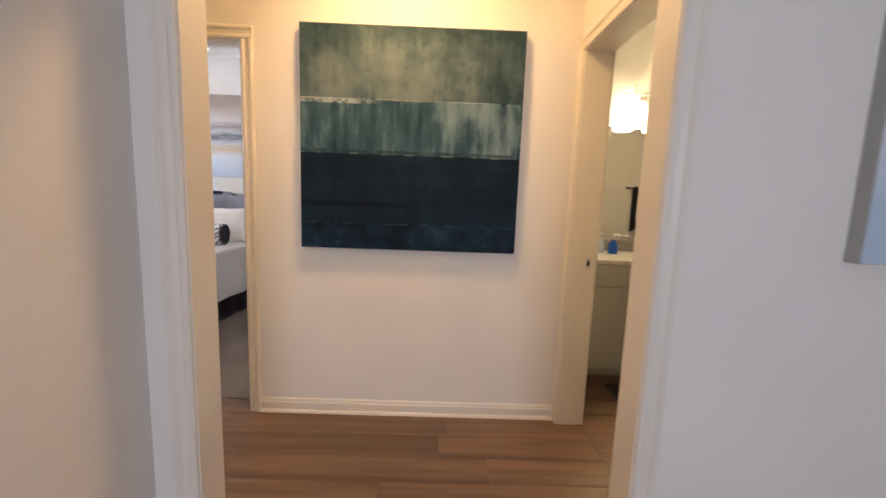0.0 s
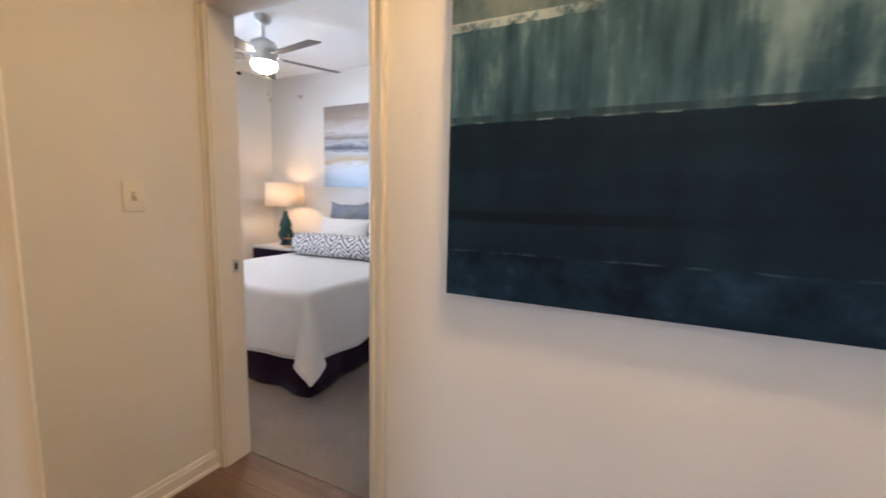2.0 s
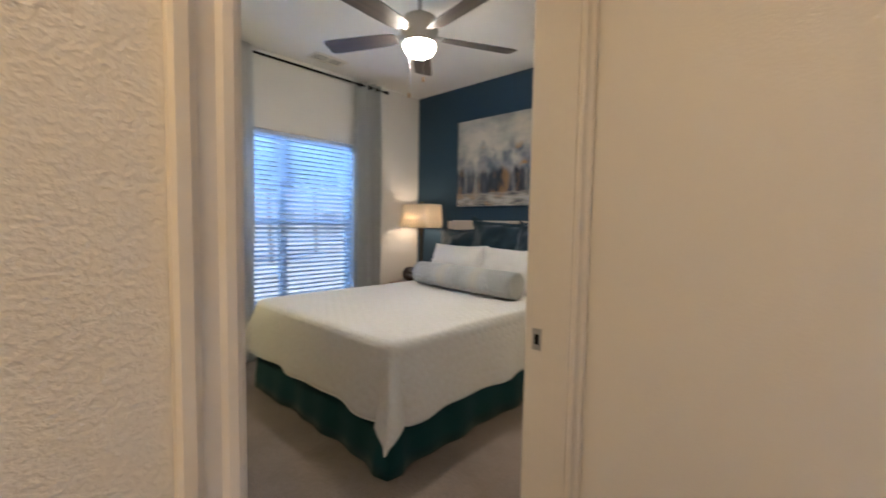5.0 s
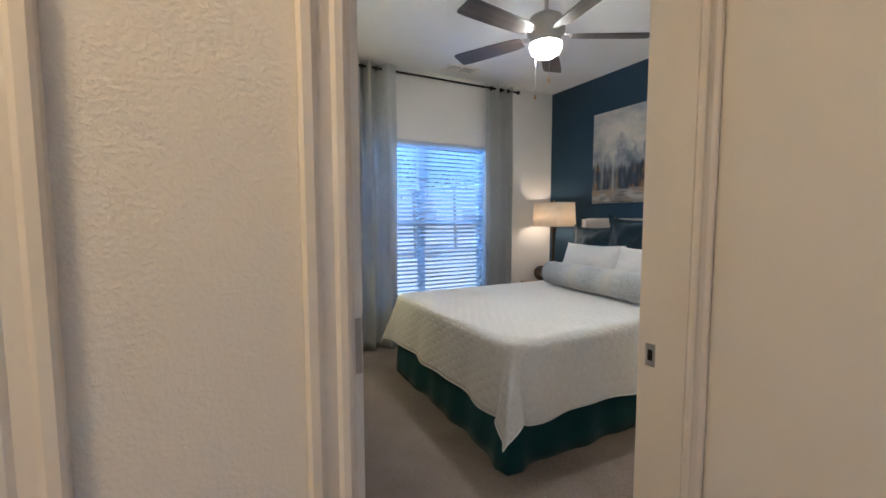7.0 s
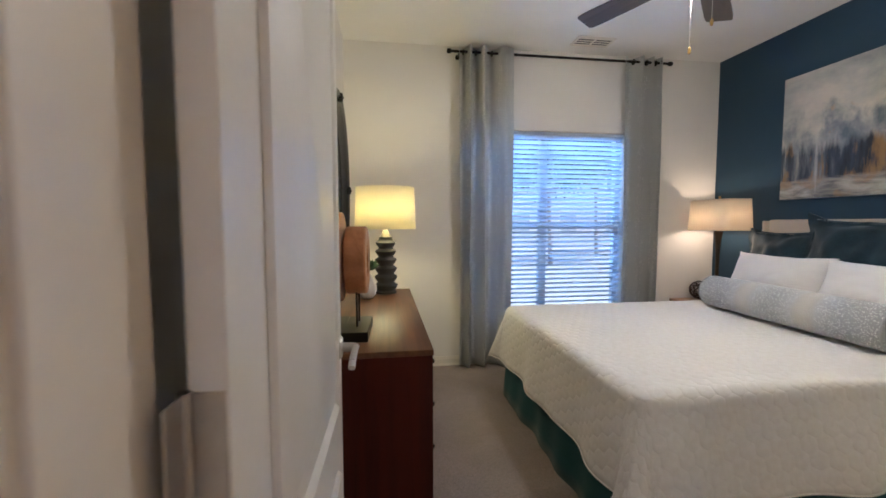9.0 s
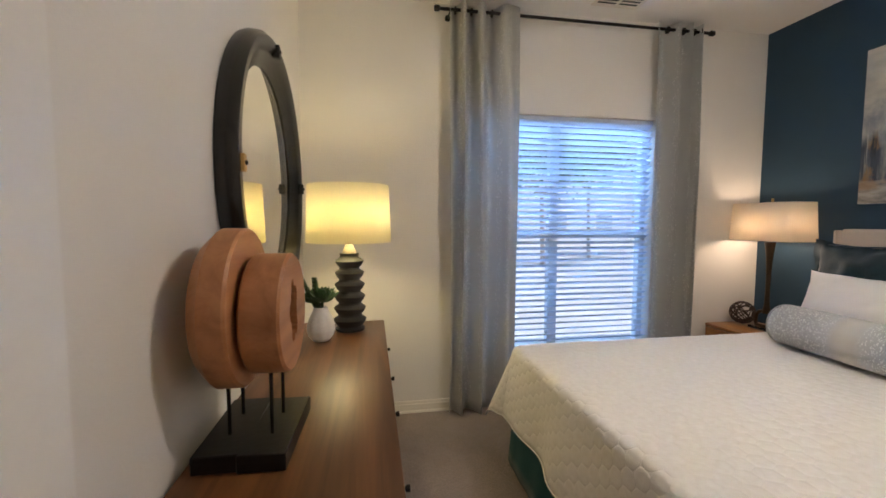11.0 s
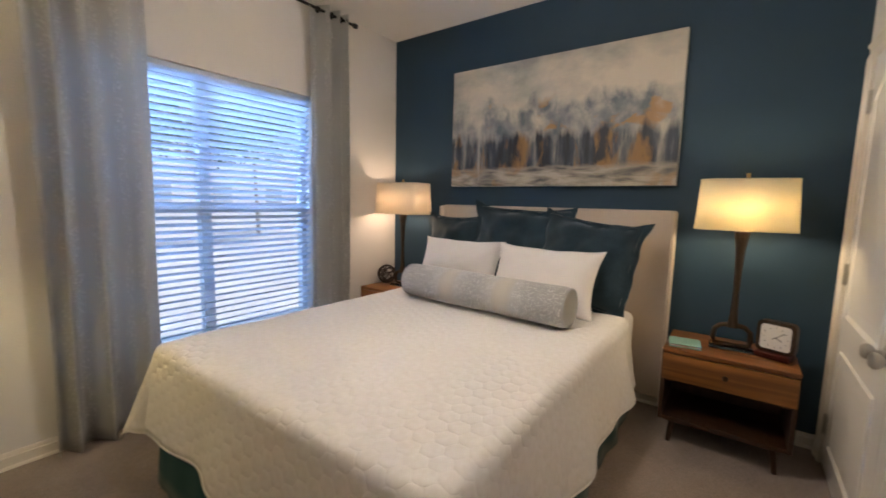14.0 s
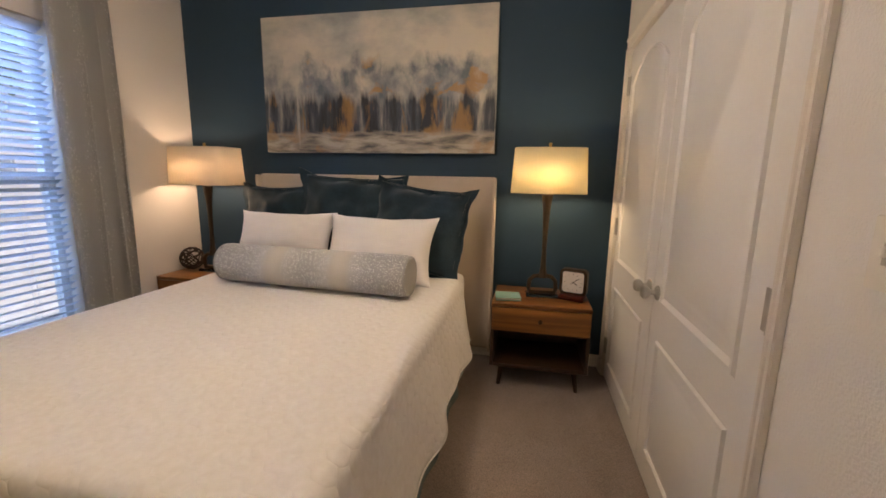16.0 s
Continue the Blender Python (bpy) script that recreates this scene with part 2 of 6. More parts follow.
SLAT.node_tree.links.new(SLAT.node_tree.nodes["Principled BSDF"].outputs[0], slat_mix.inputs[1])
SLAT.node_tree.links.new(thin_slat.outputs[0], slat_mix.inputs[2])
SLAT.node_tree.links.new(slat_mix.outputs[0], SLAT.node_tree.nodes["Material Output"].inputs[0])
# white vinyl greyed, so the frame's backlit darkness sits in the colour
VINYL = mat("backlit_grey_vinyl", (0.52, 0.54, 0.57), 0.4, var=0.02, bump=0.03)
BLADE = wood("fan_blade", (0.035, 0.026, 0.022), (0.10, 0.075, 0.06), 0.45, 0, 1.0, 0.05)
GROUND = mat("concrete_ground", (0.45, 0.45, 0.44), 0.9, var=0.2, scale=0.5, fine=8)
SIDING = mat("pale_siding", (0.60, 0.62, 0.66), 0.8, var=0.1)
DARK_WINDOW = mat("dark_window", (0.34, 0.38, 0.44), 0.2)
BARK = mat("bark", (0.32, 0.29, 0.26), 0.9, var=0.3, bump=0.6, dist=0.01)
LEAF = mat("leaf", (0.085, 0.12, 0.06), 0.7, var=0.5, scale=1.2)


def quilt_mat():
    """White quilted coverlet with a pattern of stitched cells."""
    m, nt, b = bare("quilted_coverlet", 0.85)
    b.inputs["Specular IOR Level"].default_value = 0.2
    v = mapped(nt, (1, 1, 1), src="UV")
    sep = nt.nodes.new("ShaderNodeSeparateXYZ")
    wob = nt.nodes.new("ShaderNodeTexNoise")
    wob.inputs["Scale"].default_value = 9.0
    nt.links.new(v, wob.inputs["Vector"])
    warp = nt.nodes.new("ShaderNodeVectorMath")
    warp.operation = 'MULTIPLY_ADD'
    warp.inputs[1].default_value = (0.016, 0.016, 0.0)
    nt.links.new(wob.outputs["Color"], warp.inputs[0])
    nt.links.new(v, warp.inputs[2])
    nt.links.new(warp.outputs[0], sep.inputs[0])
    cell = 0.064

    def lattice(shift):
        """Squared distance to the nearest point of one of the two grids that make up a honeycomb."""
        total = 0.0
        for k, size in ((0, cell), (1, cell * 1.732)):
            a = math_node(nt, 'ADD', math_node(nt, 'MULTIPLY', sep.outputs[k], 1 / size), shift)
            a = math_node(nt, 'MULTIPLY', math_node(nt, 'SUBTRACT', a, math_node(nt, 'ROUND', a, 0.0)), size / cell)
            total = math_node(nt, 'ADD', total, math_node(nt, 'MULTIPLY', a, a))
        return total
    near = math_node(nt, 'MINIMUM', lattice(0.0), lattice(0.5))
    puff = ramp(nt, near, ((0.0, (1, 1, 1)), (0.10, (0.86, 0.86, 0.86)), (0.20, (0.55, 0.55, 0.55)), (0.28, (0.0, 0.0, 0.0))))
    crease = texture(nt, "ShaderNodeTexNoise", v, 40, 3, 0.5)
    h = math_node(nt, 'ADD', puff, math_node(nt, 'MULTIPLY', crease, 0.25))
    col = ramp(nt, crease, ((0.3, (0.77, 0.745, 0.71)), (0.7, (0.83, 0.81, 0.785))))
    nt.links.new(col, b.inputs["Base Color"])
    bump_to(nt, b, h, 0.44, 0.005)
    return m


QUILT = quilt_mat()


def speckle_mat(name, ground, dot, scale, banded=0.0, thin=0.0):
    """Woven cloth with rows of pale flecks, in bands along v where banded is given."""
    m, nt, b = bare(name, 0.85)
    b.inputs["Sheen Weight"].default_value = 0.15
    b.inputs["Specular IOR Level"].default_value = 0.2
    v = mapped(nt, (1.0, 0.55, 1.0), src="UV")
    cell = nt.nodes.new("ShaderNodeTexVoronoi")
    cell.inputs["Scale"].default_value = scale
    cell.inputs["Randomness"].default_value = 0.9
    nt.links.new(v, cell.inputs["Vector"])
    f = ramp(nt, cell.outputs["Distance"], ((0.25, (1, 1, 1)), (0.36, (0, 0, 0))))
    strip = nt.nodes.new("ShaderNodeSeparateXYZ")
    nt.links.new(v, strip.inputs[0])
    stripes = math_node(nt, 'SINE', math_node(nt, 'MULTIPLY', strip.outputs[0], 44.0), 0.0)
    patch = texture(nt, "ShaderNodeTexNoise", v, scale * 0.07, 2)
    keep = ramp(nt, math_node(nt, 'ADD', patch, math_node(nt, 'MULTIPLY', stripes, 0.25)), ((0.40, (0, 0, 0)), (0.58, (1, 1, 1))))
    base = ground
    if banded:
        uv = mapped(nt, (1, 1, 1), src="UV")
        sep = nt.nodes.new("ShaderNodeSeparateXYZ")
        nt.links.new(uv, sep.inputs[0])
        w = math_node(nt, 'COSINE', math_node(nt, 'MULTIPLY', sep.outputs[0], 6.28318 / banded), 0.0)
        inner = math_node(nt, 'LESS_THAN', math_node(nt, 'ABSOLUTE', math_node(nt, 'SUBTRACT', sep.outputs[0], 1.5 * banded), 0.0), 1.1 * banded)
        w = math_node(nt, 'SUBTRACT', math_node(nt, 'MULTIPLY', math_node(nt, 'ADD', w, 1.0), inner), 1.0)
        base = ramp(nt, math_node(nt, 'MULTIPLY_ADD', w, 0.5), ((0.0, ground), (0.70, tuple(c * 1.25 for c in ground)), (0.92, (0.53, 0.505, 0.465)), (1.0, (0.56, 0.53, 0.48))))
        keep = ramp(nt, math_node(nt, 'MULTIPLY_ADD', w, 0.5), ((0.0, (1, 1, 1)), (0.7, (0.7, 0.7, 0.7)), (0.85, (0, 0, 0))))
    fac = math_node(nt, 'MULTIPLY', f, keep)
    nt.links.new(mix_color(nt, fac, base, dot), b.inputs["Base Color"])
    weave = texture(nt, "ShaderNodeTexNoise", v, 300, 2)
    bump_to(nt, b, math_node(nt, 'ADD', weave, f), 0.5, 0.0016)
    if thin:
        tr = nt.nodes.new("ShaderNodeBsdfTranslucent")
        tr.inputs[0].default_value = (*(min(1, c * 1.4) for c in ground), 1)
        mx = nt.nodes.new("ShaderNodeMixShader")
        mx.inputs[0].default_value = thin
        nt.links.new(b.outputs[0], mx.inputs[1])
        nt.links.new(tr.outputs[0], mx.inputs[2])
        nt.links.new(mx.outputs[0], nt.nodes["Material Output"].inputs[0])
    return m


CURTAIN = speckle_mat("grey_flecked_curtain", (0.54, 0.54, 0.525), (0.97, 0.96, 0.94), 88.0, 0.0, 0.46)
BOLSTER = speckle_mat("flecked_bolster_cloth", (0.38, 0.385, 0.385), (0.86, 0.86, 0.84), 175.0, 0.387)
for band_node in BOLSTER.node_tree.nodes:
    if band_node.type == 'MATH' and band_node.operation == 'MULTIPLY_ADD':
        band_node.inputs[2].default_value = 0.5


def ikat_mat():
    """White cloth with dark concentric diamonds."""
    m, nt, b = bare("diamond_bolster_cloth", 0.9)
    v = mapped(nt, (1, 1, 1), src="UV")
    wob = nt.nodes.new("ShaderNodeTexNoise")
    wob.inputs["Scale"].default_value = 26
    nt.links.new(v, wob.inputs["Vector"])
    sep = nt.nodes.new("ShaderNodeSeparateXYZ")
    nt.links.new(v, sep.inputs[0])
    px = math_node(nt, 'PINGPONG', sep.outputs[0], 0.105)
    py = math_node(nt, 'PINGPONG', sep.outputs[1], 0.105)
    d = math_node(nt, 'ADD', math_node(nt, 'ADD', px, py), math_node(nt, 'MULTIPLY', wob.outputs[0], 0.03))
    s = math_node(nt, 'SINE', math_node(nt, 'MULTIPLY', d, 115.0), 0.0)
    nt.links.new(ramp(nt, s, ((0.42, (0.75, 0.73, 0.72)), (0.55, (0.03, 0.03, 0.05)))), b.inputs["Base Color"])
    return m


IKAT = ikat_mat()


def paint_seascape():
    """Dark blue lower half, a streaked grey-teal band with pale patches and a grey-green top. Coordinates: x across, z up, from the middle."""
    m, nt, b = bare("abstract_sea_paint", 0.6)
    b.inputs["Specular IOR Level"].default_value = 0.1
    sep = nt.nodes.new("ShaderNodeSeparateXYZ")
    nt.links.new(mapped(nt), sep.inputs[0])
    drip = texture(nt, "ShaderNodeTexNoise", mapped(nt, (3.4, 1, 0.9)), 2.4, 5, 0.15, 0.55)
    streak = texture(nt, "ShaderNodeTexNoise", mapped(nt, (16, 1, 1.4), (3.1, 0, 0.4)), 2.0, 3, 0.0, 0.5)
    cloud = texture(nt, "ShaderNodeTexNoise", mapped(nt, (1.3, 1, 1.0), (2.3, 0, 1.7)), 3.4, 5, 0.0, 0.55)
    rough_edge = texture(nt, "ShaderNodeTexNoise", mapped(nt, (1, 1, 1), (5, 0, 3)), 11, 5, 0.0, 0.65)
    sweep = texture(nt, "ShaderNodeTexNoise", mapped(nt, (1.0, 1, 9), (1.3, 0, 2.1)), 1.6, 4, 0.0, 0.5)

    def step(lo, hi, src):
        e = nt.nodes.new("ShaderNodeMapRange")
        e.inputs[1].default_value, e.inputs[2].default_value = lo, hi
        nt.links.new(src, e.inputs[0])
        return e.outputs[0]

    def blend(*terms):
        total = 0.0
        for src, w in terms:
            total = math_node(nt, 'ADD', total, math_node(nt, 'MULTIPLY', src, w))
        return total
    z = math_node(nt, 'ADD', sep.outputs[2], math_node(nt, 'MULTIPLY', math_node(nt, 'SUBTRACT', rough_edge, 0.5), 0.035))
    right = step(0.02, 0.55, sep.outputs[0])
    left = step(-0.42, -0.60, sep.outputs[0])
    high = step(0.40, 0.58, sep.outputs[2])
    shade = blend((cloud, 0.62), (streak, 0.12), (rough_edge, 0.30), (right, -0.17), (left, -0.07), (high, -0.16))
    top = ramp(nt, shade, ((0.30, (0.026, 0.052, 0.060)), (0.41, (0.062, 0.098, 0.105)), (0.48, (0.100, 0.140, 0.148)), (0.58, (0.150, 0.190, 0.185)), (0.72, (0.215, 0.245, 0.235))))
    mid = ramp(nt, blend((drip, 0.55), (streak, 0.22), (cloud, 0.24)), ((0.38, (0.010, 0.028, 0.045)), (0.47, (0.026, 0.062, 0.085)), (0.56, (0.048, 0.100, 0.128)), (0.70, (0.10, 0.17, 0.20))))
    pale = step(0.53, 0.64, blend((drip, 0.40), (streak, 0.16), (cloud, 0.24), (rough_edge, 0.18), (right, 0.10), (step(0.02, 0.20, z), 0.04)))
    mid = mix_color(nt, math_node(nt, 'MULTIPLY', pale, 0.66), mid, (0.20, 0.29, 0.31))
    low = ramp(nt, blend((sweep, 0.25), (cloud, 0.40), (drip, 0.3), (step(-0.10, -0.40, z), 0.10)), ((0.36, (0.0035, 0.008, 0.016)), (0.52, (0.006, 0.015, 0.028)), (0.66, (0.010, 0.027, 0.046))))
    foot = ramp(nt, blend((cloud, 0.6), (rough_edge, 0.45)), ((0.44, (0.004, 0.010, 0.020)), (0.56, (0.009, 0.025, 0.048)), (0.72, (0.030, 0.070, 0.115))))
    zl = math_node(nt, 'ADD', sep.outputs[2], math_node(nt, 'MULTIPLY', math_node(nt, 'SUBTRACT', rough_edge, 0.5), 0.010))

    def stroke(base, at, half, cover, color, amount):
        """A thin broken horizontal stroke of paint."""
        m_ = math_node(nt, 'MULTIPLY', step(at - half, at - half + 0.003, zl), step(at + half, at + half - 0.003, zl))
        return mix_color(nt, math_node(nt, 'MULTIPLY', m_, math_node(nt, 'MULTIPLY', cover, amount)), base, color)
    c = mix_color(nt, step(-0.432, -0.438, zl), low, foot)
    c = stroke(c, -0.434, 0.004, step(0.48, 0.58, drip), (0.07, 0.12, 0.15), 0.4)
    c = stroke(c, -0.33, 0.016, step(0.15, -0.1, sep.outputs[0]), (0.003, 0.006, 0.012), 0.6)
    c = mix_color(nt, step(-0.070, -0.064, zl), c, mid)
    c = stroke(c, -0.056, 0.010, step(0.40, 0.52, drip), (0.014, 0.028, 0.040), 0.7)
    c = stroke(c, -0.068, 0.003, step(0.54, 0.60, drip), (0.36, 0.42, 0.42), 0.45)
    c = mix_color(nt, step(0.208, 0.213, zl), c, top)
    c = stroke(c, 0.198, 0.014, math_node(nt, 'MULTIPLY', step(-0.10, -0.35, sep.outputs[0]), step(0.42, 0.54, rough_edge)), (0.36, 0.42, 0.43), 0.8)
    c = stroke(c, 0.208, 0.004, step(0.42, 0.52, cloud), (0.40, 0.42, 0.39), 0.6)
    nt.links.new(c, b.inputs["Base Color"])
    bump_to(nt, b, blend((drip, 0.6), (rough_edge, 0.4)), 0.12, 0.002)
    return m


def paint_forest():
    """Pale misty top, a band of dark and ochre upright strokes, sandy bottom. Coordinates: y across, z up."""
    m, nt, b = bare("abstract_forest_paint", 0.55)
    v = mapped(nt)
    sep = nt.nodes.new("ShaderNodeSeparateXYZ")
    nt.links.new(v, sep.inputs[0])
    mist = texture(nt, "ShaderNodeTexNoise", mapped(nt, (1, 0.8, 1.3)), 2.3, 5, 0.1, 0.55)
    lump = texture(nt, "ShaderNodeTexNoise", mapped(nt, (1, 2.0, 1.5), (2, 1, 6)), 3.2, 6, 0.25, 0.58)
    strokes = texture(nt, "ShaderNodeTexNoise", mapped(nt, (1, 6.5, 1.0), (0, 0.7, 0)), 1.7, 7, 0.1, 0.60)
    gold = texture(nt, "ShaderNodeTexNoise", mapped(nt, (1, 5.0, 1.3), (3, 5, 1)), 1.9, 6, 0.3, 0.60)
    dabs = texture(nt, "ShaderNodeTexNoise", mapped(nt, (1, 2.2, 2.8), (9, 3, 2)), 2.6, 4, 0.4, 0.55)
    ripple = texture(nt, "ShaderNodeTexNoise", mapped(nt, (1, 1.3, 6)), 2.4, 7, 0.4, 0.62)
    run = texture(nt, "ShaderNodeTexNoise", mapped(nt, (1, 26, 1.1), (4, 2, 8)), 1.5, 3, 0.0, 0.5)

    def step(a, bb, src):
        e = nt.nodes.new("ShaderNodeMapRange")
        e.inputs[1].default_value, e.inputs[2].default_value = a, bb
        nt.links.new(src, e.inputs[0])
        return e.outputs[0]

    def times(a, bb):
        return math_node(nt, 'MULTIPLY', a, bb)

    def wobbled(amount, src):
        return math_node(nt, 'ADD', sep.outputs[2], times(math_node(nt, 'SUBTRACT', src, 0.5), amount))
    side = step(0.45, 0.85, math_node(nt, 'ABSOLUTE', sep.outputs[1], 0.0))
    top = ramp(nt, math_node(nt, 'SUBTRACT', mist, times(side, 0.10)), ((0.30, (0.27, 0.285, 0.285)), (0.42, (0.43, 0.42, 0.385)), (0.55, (0.61, 0.56, 0.48))))
    haze = ramp(nt, lump, ((0.34, (0.115, 0.145, 0.18)), (0.46, (0.235, 0.255, 0.275)), (0.56, (0.37, 0.365, 0.35)), (0.68, (0.54, 0.50, 0.43))))
    haze = mix_color(nt, times(step(0.60, 0.66, dabs), 0.8), haze, (0.40, 0.225, 0.075))
    trees = ramp(nt, strokes, ((0.40, (0.016, 0.021, 0.034)), (0.50, (0.040, 0.052, 0.078)), (0.57, (0.115, 0.130, 0.150)), (0.68, (0.36, 0.345, 0.31))))
    trees = mix_color(nt, times(step(0.50, 0.60, gold), 0.85), trees, (0.32, 0.18, 0.058))
    sand = ramp(nt, ripple, ((0.36, (0.075, 0.080, 0.095)), (0.46, (0.27, 0.25, 0.215)), (0.58, (0.46, 0.425, 0.37))))
    sand = mix_color(nt, times(step(0.54, 0.64, dabs), 0.5), sand, (0.36, 0.21, 0.085))
    c = mix_color(nt, step(-0.30, -0.34, wobbled(0.16, ripple)), trees, sand)
    c = mix_color(nt, step(-0.13, -0.06, wobbled(0.34, strokes)), c, haze)
    c = mix_color(nt, step(0.03, 0.17, wobbled(0.55, lump)), c, top)
    drops = times(times(step(0.61, 0.66, run), step(0.02, -0.08, wobbled(0.3, mist))), step(-0.3, -0.75, sep.outputs[1]))
    c = mix_color(nt, times(drops, 0.5), c, (0.58, 0.55, 0.50))
    c = mix_color(nt, 1.0, c, (0.94, 0.92, 0.89), 'MULTIPLY')
    nt.links.new(c, b.inputs["Base Color"])
    bump_to(nt, b, strokes, 0.12, 0.002)
    return m


def paint_shore():
    """Brown-grey sky over streaks of dark water and a pale blue foot. Coordinates: x across, z up."""
    m, nt, b = bare("abstract_shore_paint", 0.55)
    v = mapped(nt)
    sep = nt.nodes.new("ShaderNodeSeparateXYZ")
    nt.links.new(v, sep.inputs[0])
    n = texture(nt, "ShaderNodeTexNoise", mapped(nt, (1.2, 1, 6)), 1.8, 6, 0.8, 0.6)
    z = math_node(nt, 'ADD', sep.outputs[2], math_node(nt, 'MULTIPLY', math_node(nt, 'SUBTRACT', n, 0.5), 0.22))
    c = ramp(nt, math_node(nt, 'ADD', z, 0.5), ((0.05, (0.42, 0.52, 0.64)), (0.26, (0.62, 0.66, 0.72)), (0.33, (0.50, 0.38, 0.24)), (0.42, (0.50, 0.52, 0.55)), (0.49, (0.07, 0.08, 0.11)),
                                                     (0.55, (0.45, 0.46, 0.50)), (0.60, (0.22, 0.18, 0.16)), (0.68, (0.55, 0.52, 0.52)), (0.85, (0.33, 0.25, 0.20)), (0.95, (0.25, 0.20, 0.18))))
    nt.links.new(c, b.inputs["Base Color"])
    return m


SEA, FOREST, SHORE = paint_seascape(), paint_forest(), paint_shore()
CANVAS = mat("canvas_edge", (0.42, 0.42, 0.40), 0.9, fine=300)
DARK_CANVAS = mat("dark_canvas_edge", (0.02, 0.03, 0.04), 0.8, fine=300)


# ---- building helpers ----
def finish(name, bm, material, smooth=40):
    me = bpy.data.meshes.new(name)
    bmesh.ops.recalc_face_normals(bm, faces=bm.faces[:])
    bm.to_mesh(me)
    bm.free()
    me.materials.append(material)
    if smooth:
        me.shade_smooth()
        me.set_sharp_from_angle(angle=radians(smooth))
    return me


def part(name, bm, material, parent=None, label="", smooth=40):
    ob = new(name, finish(name, bm, material, smooth))
    if parent is not None:
        ob.parent = parent
    if label:
        ob["label"] = label
    return ob


def struct(name, bm, material, label, category, smooth=40):
    return tagged(part(name, bm, material, None, "", smooth), label, category, "", "structure")


def thing(name, m, label, category, group=""):
    e = new(name)
    e.empty_display_size = 0.1
    e.matrix_world = m
    return tagged(e, label, category, group)


def box(bm, x0, x1, y0, y1, z0, z1, bevel=0.0, seg=2):
    vs = [bm.verts.new((x, y, z)) for x in (x0, x1) for y in (y0, y1) for z in (z0, z1)]
    fs = [bm.faces.new([vs[i] for i in q]) for q in ((0, 1, 3, 2), (4, 6, 7, 5), (0, 4, 5, 1), (2, 3, 7, 6), (0, 2, 6, 4), (1, 5, 7, 3))]
    bmesh.ops.recalc_face_normals(bm, faces=fs)
    if bevel:
        es = list({e for f in fs for e in f.edges})
        bmesh.ops.bevel(bm, geom=es, offset=bevel, segments=seg, profile=0.5, affect='EDGES')
    return bm


def boxed(*a, **k):
    return box(bmesh.new(), *a, **k)


def lathe(prof, seg=32, bm=None, m=None):
    """Turns a profile of (radius, height) round z."""
    bm = bm or bmesh.new()
    rings = []
    for r, z in prof:
        ring = []
        for i in range(seg):
            a = 2 * math.pi * i / seg
            p = Vector((r * math.cos(a), r * math.sin(a), z))
            ring.append(bm.verts.new(m @ p if m else p))
        rings.append(ring)
    for a, b in zip(rings, rings[1:]):
        for i in range(seg):
            bm.faces.new((a[i], a[(i + 1) % seg], b[(i + 1) % seg], b[i]))
    if prof[0][0] > 1e-4:
        bm.faces.new(rings[0][::-1])
    if prof[-1][0] > 1e-4:
        bm.faces.new(rings[-1])
    bmesh.ops.remove_doubles(bm, verts=[v for ring in rings for v in ring], dist=1e-5)
    return bm


def rod(bm, p0, p1, r0, r1=None, seg=12):
    """A round bar from p0 to p1."""
    p0, p1 = Vector(p0), Vector(p1)
    m = Matrix.Translation(p0) @ (p1 - p0).to_track_quat('Z', 'Y').to_matrix().to_4x4()
    return lathe([(r0, 0), (r0 if r1 is None else r1, (p1 - p0).length)], seg, bm, m)


def loop_tube(pts, r, seg=8):
    """One closed round cord through the points."""
    bm = bmesh.new()
    pts = [Vector(p) for p in pts]
    n = len(pts)
    nrm = sum(((pts[i] - pts[0]).cross(pts[(i + 1) % n] - pts[0]) for i in range(n)), Vector()).normalized()
    rings = []
    for i, p in enumerate(pts):
        d = (pts[(i + 1) % n] - pts[i - 1]).normalized()
        side = d.cross(nrm).normalized()
        rings.append([bm.verts.new(p + side * r * math.cos(2 * math.pi * k / seg) + nrm * r * math.sin(2 * math.pi * k / seg)) for k in range(seg)])
    for a, b in zip(rings, rings[1:] + rings[:1]):
        for k in range(seg):
            bm.faces.new((a[k], a[(k + 1) % seg], b[(k + 1) % seg], b[k]))
    bmesh.ops.recalc_face_normals(bm, faces=bm.faces)
    return bm


def extrude_profile(bm, prof, p0, p1, side, out):
    """Runs a profile of (across, proud) from p0 to p1."""
    p0, p1, side, out = Vector(p0), Vector(p1), Vector(side), Vector(out)
    a = [bm.verts.new(p0 + side * u + out * w) for u, w in prof]
    b = [bm.verts.new(p1 + side * u + out * w) for u, w in prof]
    n = len(prof)
    for i in range(n):
        bm.faces.new((a[i], a[(i + 1) % n], b[(i + 1) % n], b[i]))
    bm.faces.new(a[::-1])
    bm.faces.new(b)


def wall(name, axis, f0, f1, a0, a1, z0, z1, holes, material, label):
    """A wall that runs along an axis from a0 to a1, f0 to f1 thick, with holes (from, to, bottom, top)."""
    bm = bmesh.new()

    def block(s0, s1, b0, b1):
        if s1 - s0 < 1e-4 or b1 - b0 < 1e-4:
            return
        if axis == 'x':
            box(bm, s0, s1, f0, f1, b0, b1)
        else:
            box(bm, f0, f1, s0, s1, b0, b1)
    at = a0
    for h0, h1, b, t in sorted(holes):
        block(at, h0, z0, z1)
        block(h0, h1, z0, b)
        block(h0, h1, t, z1)
        at = h1
    block(at, a1, z0, z1)
    return struct(name, bm, material, label, "wall", 0)


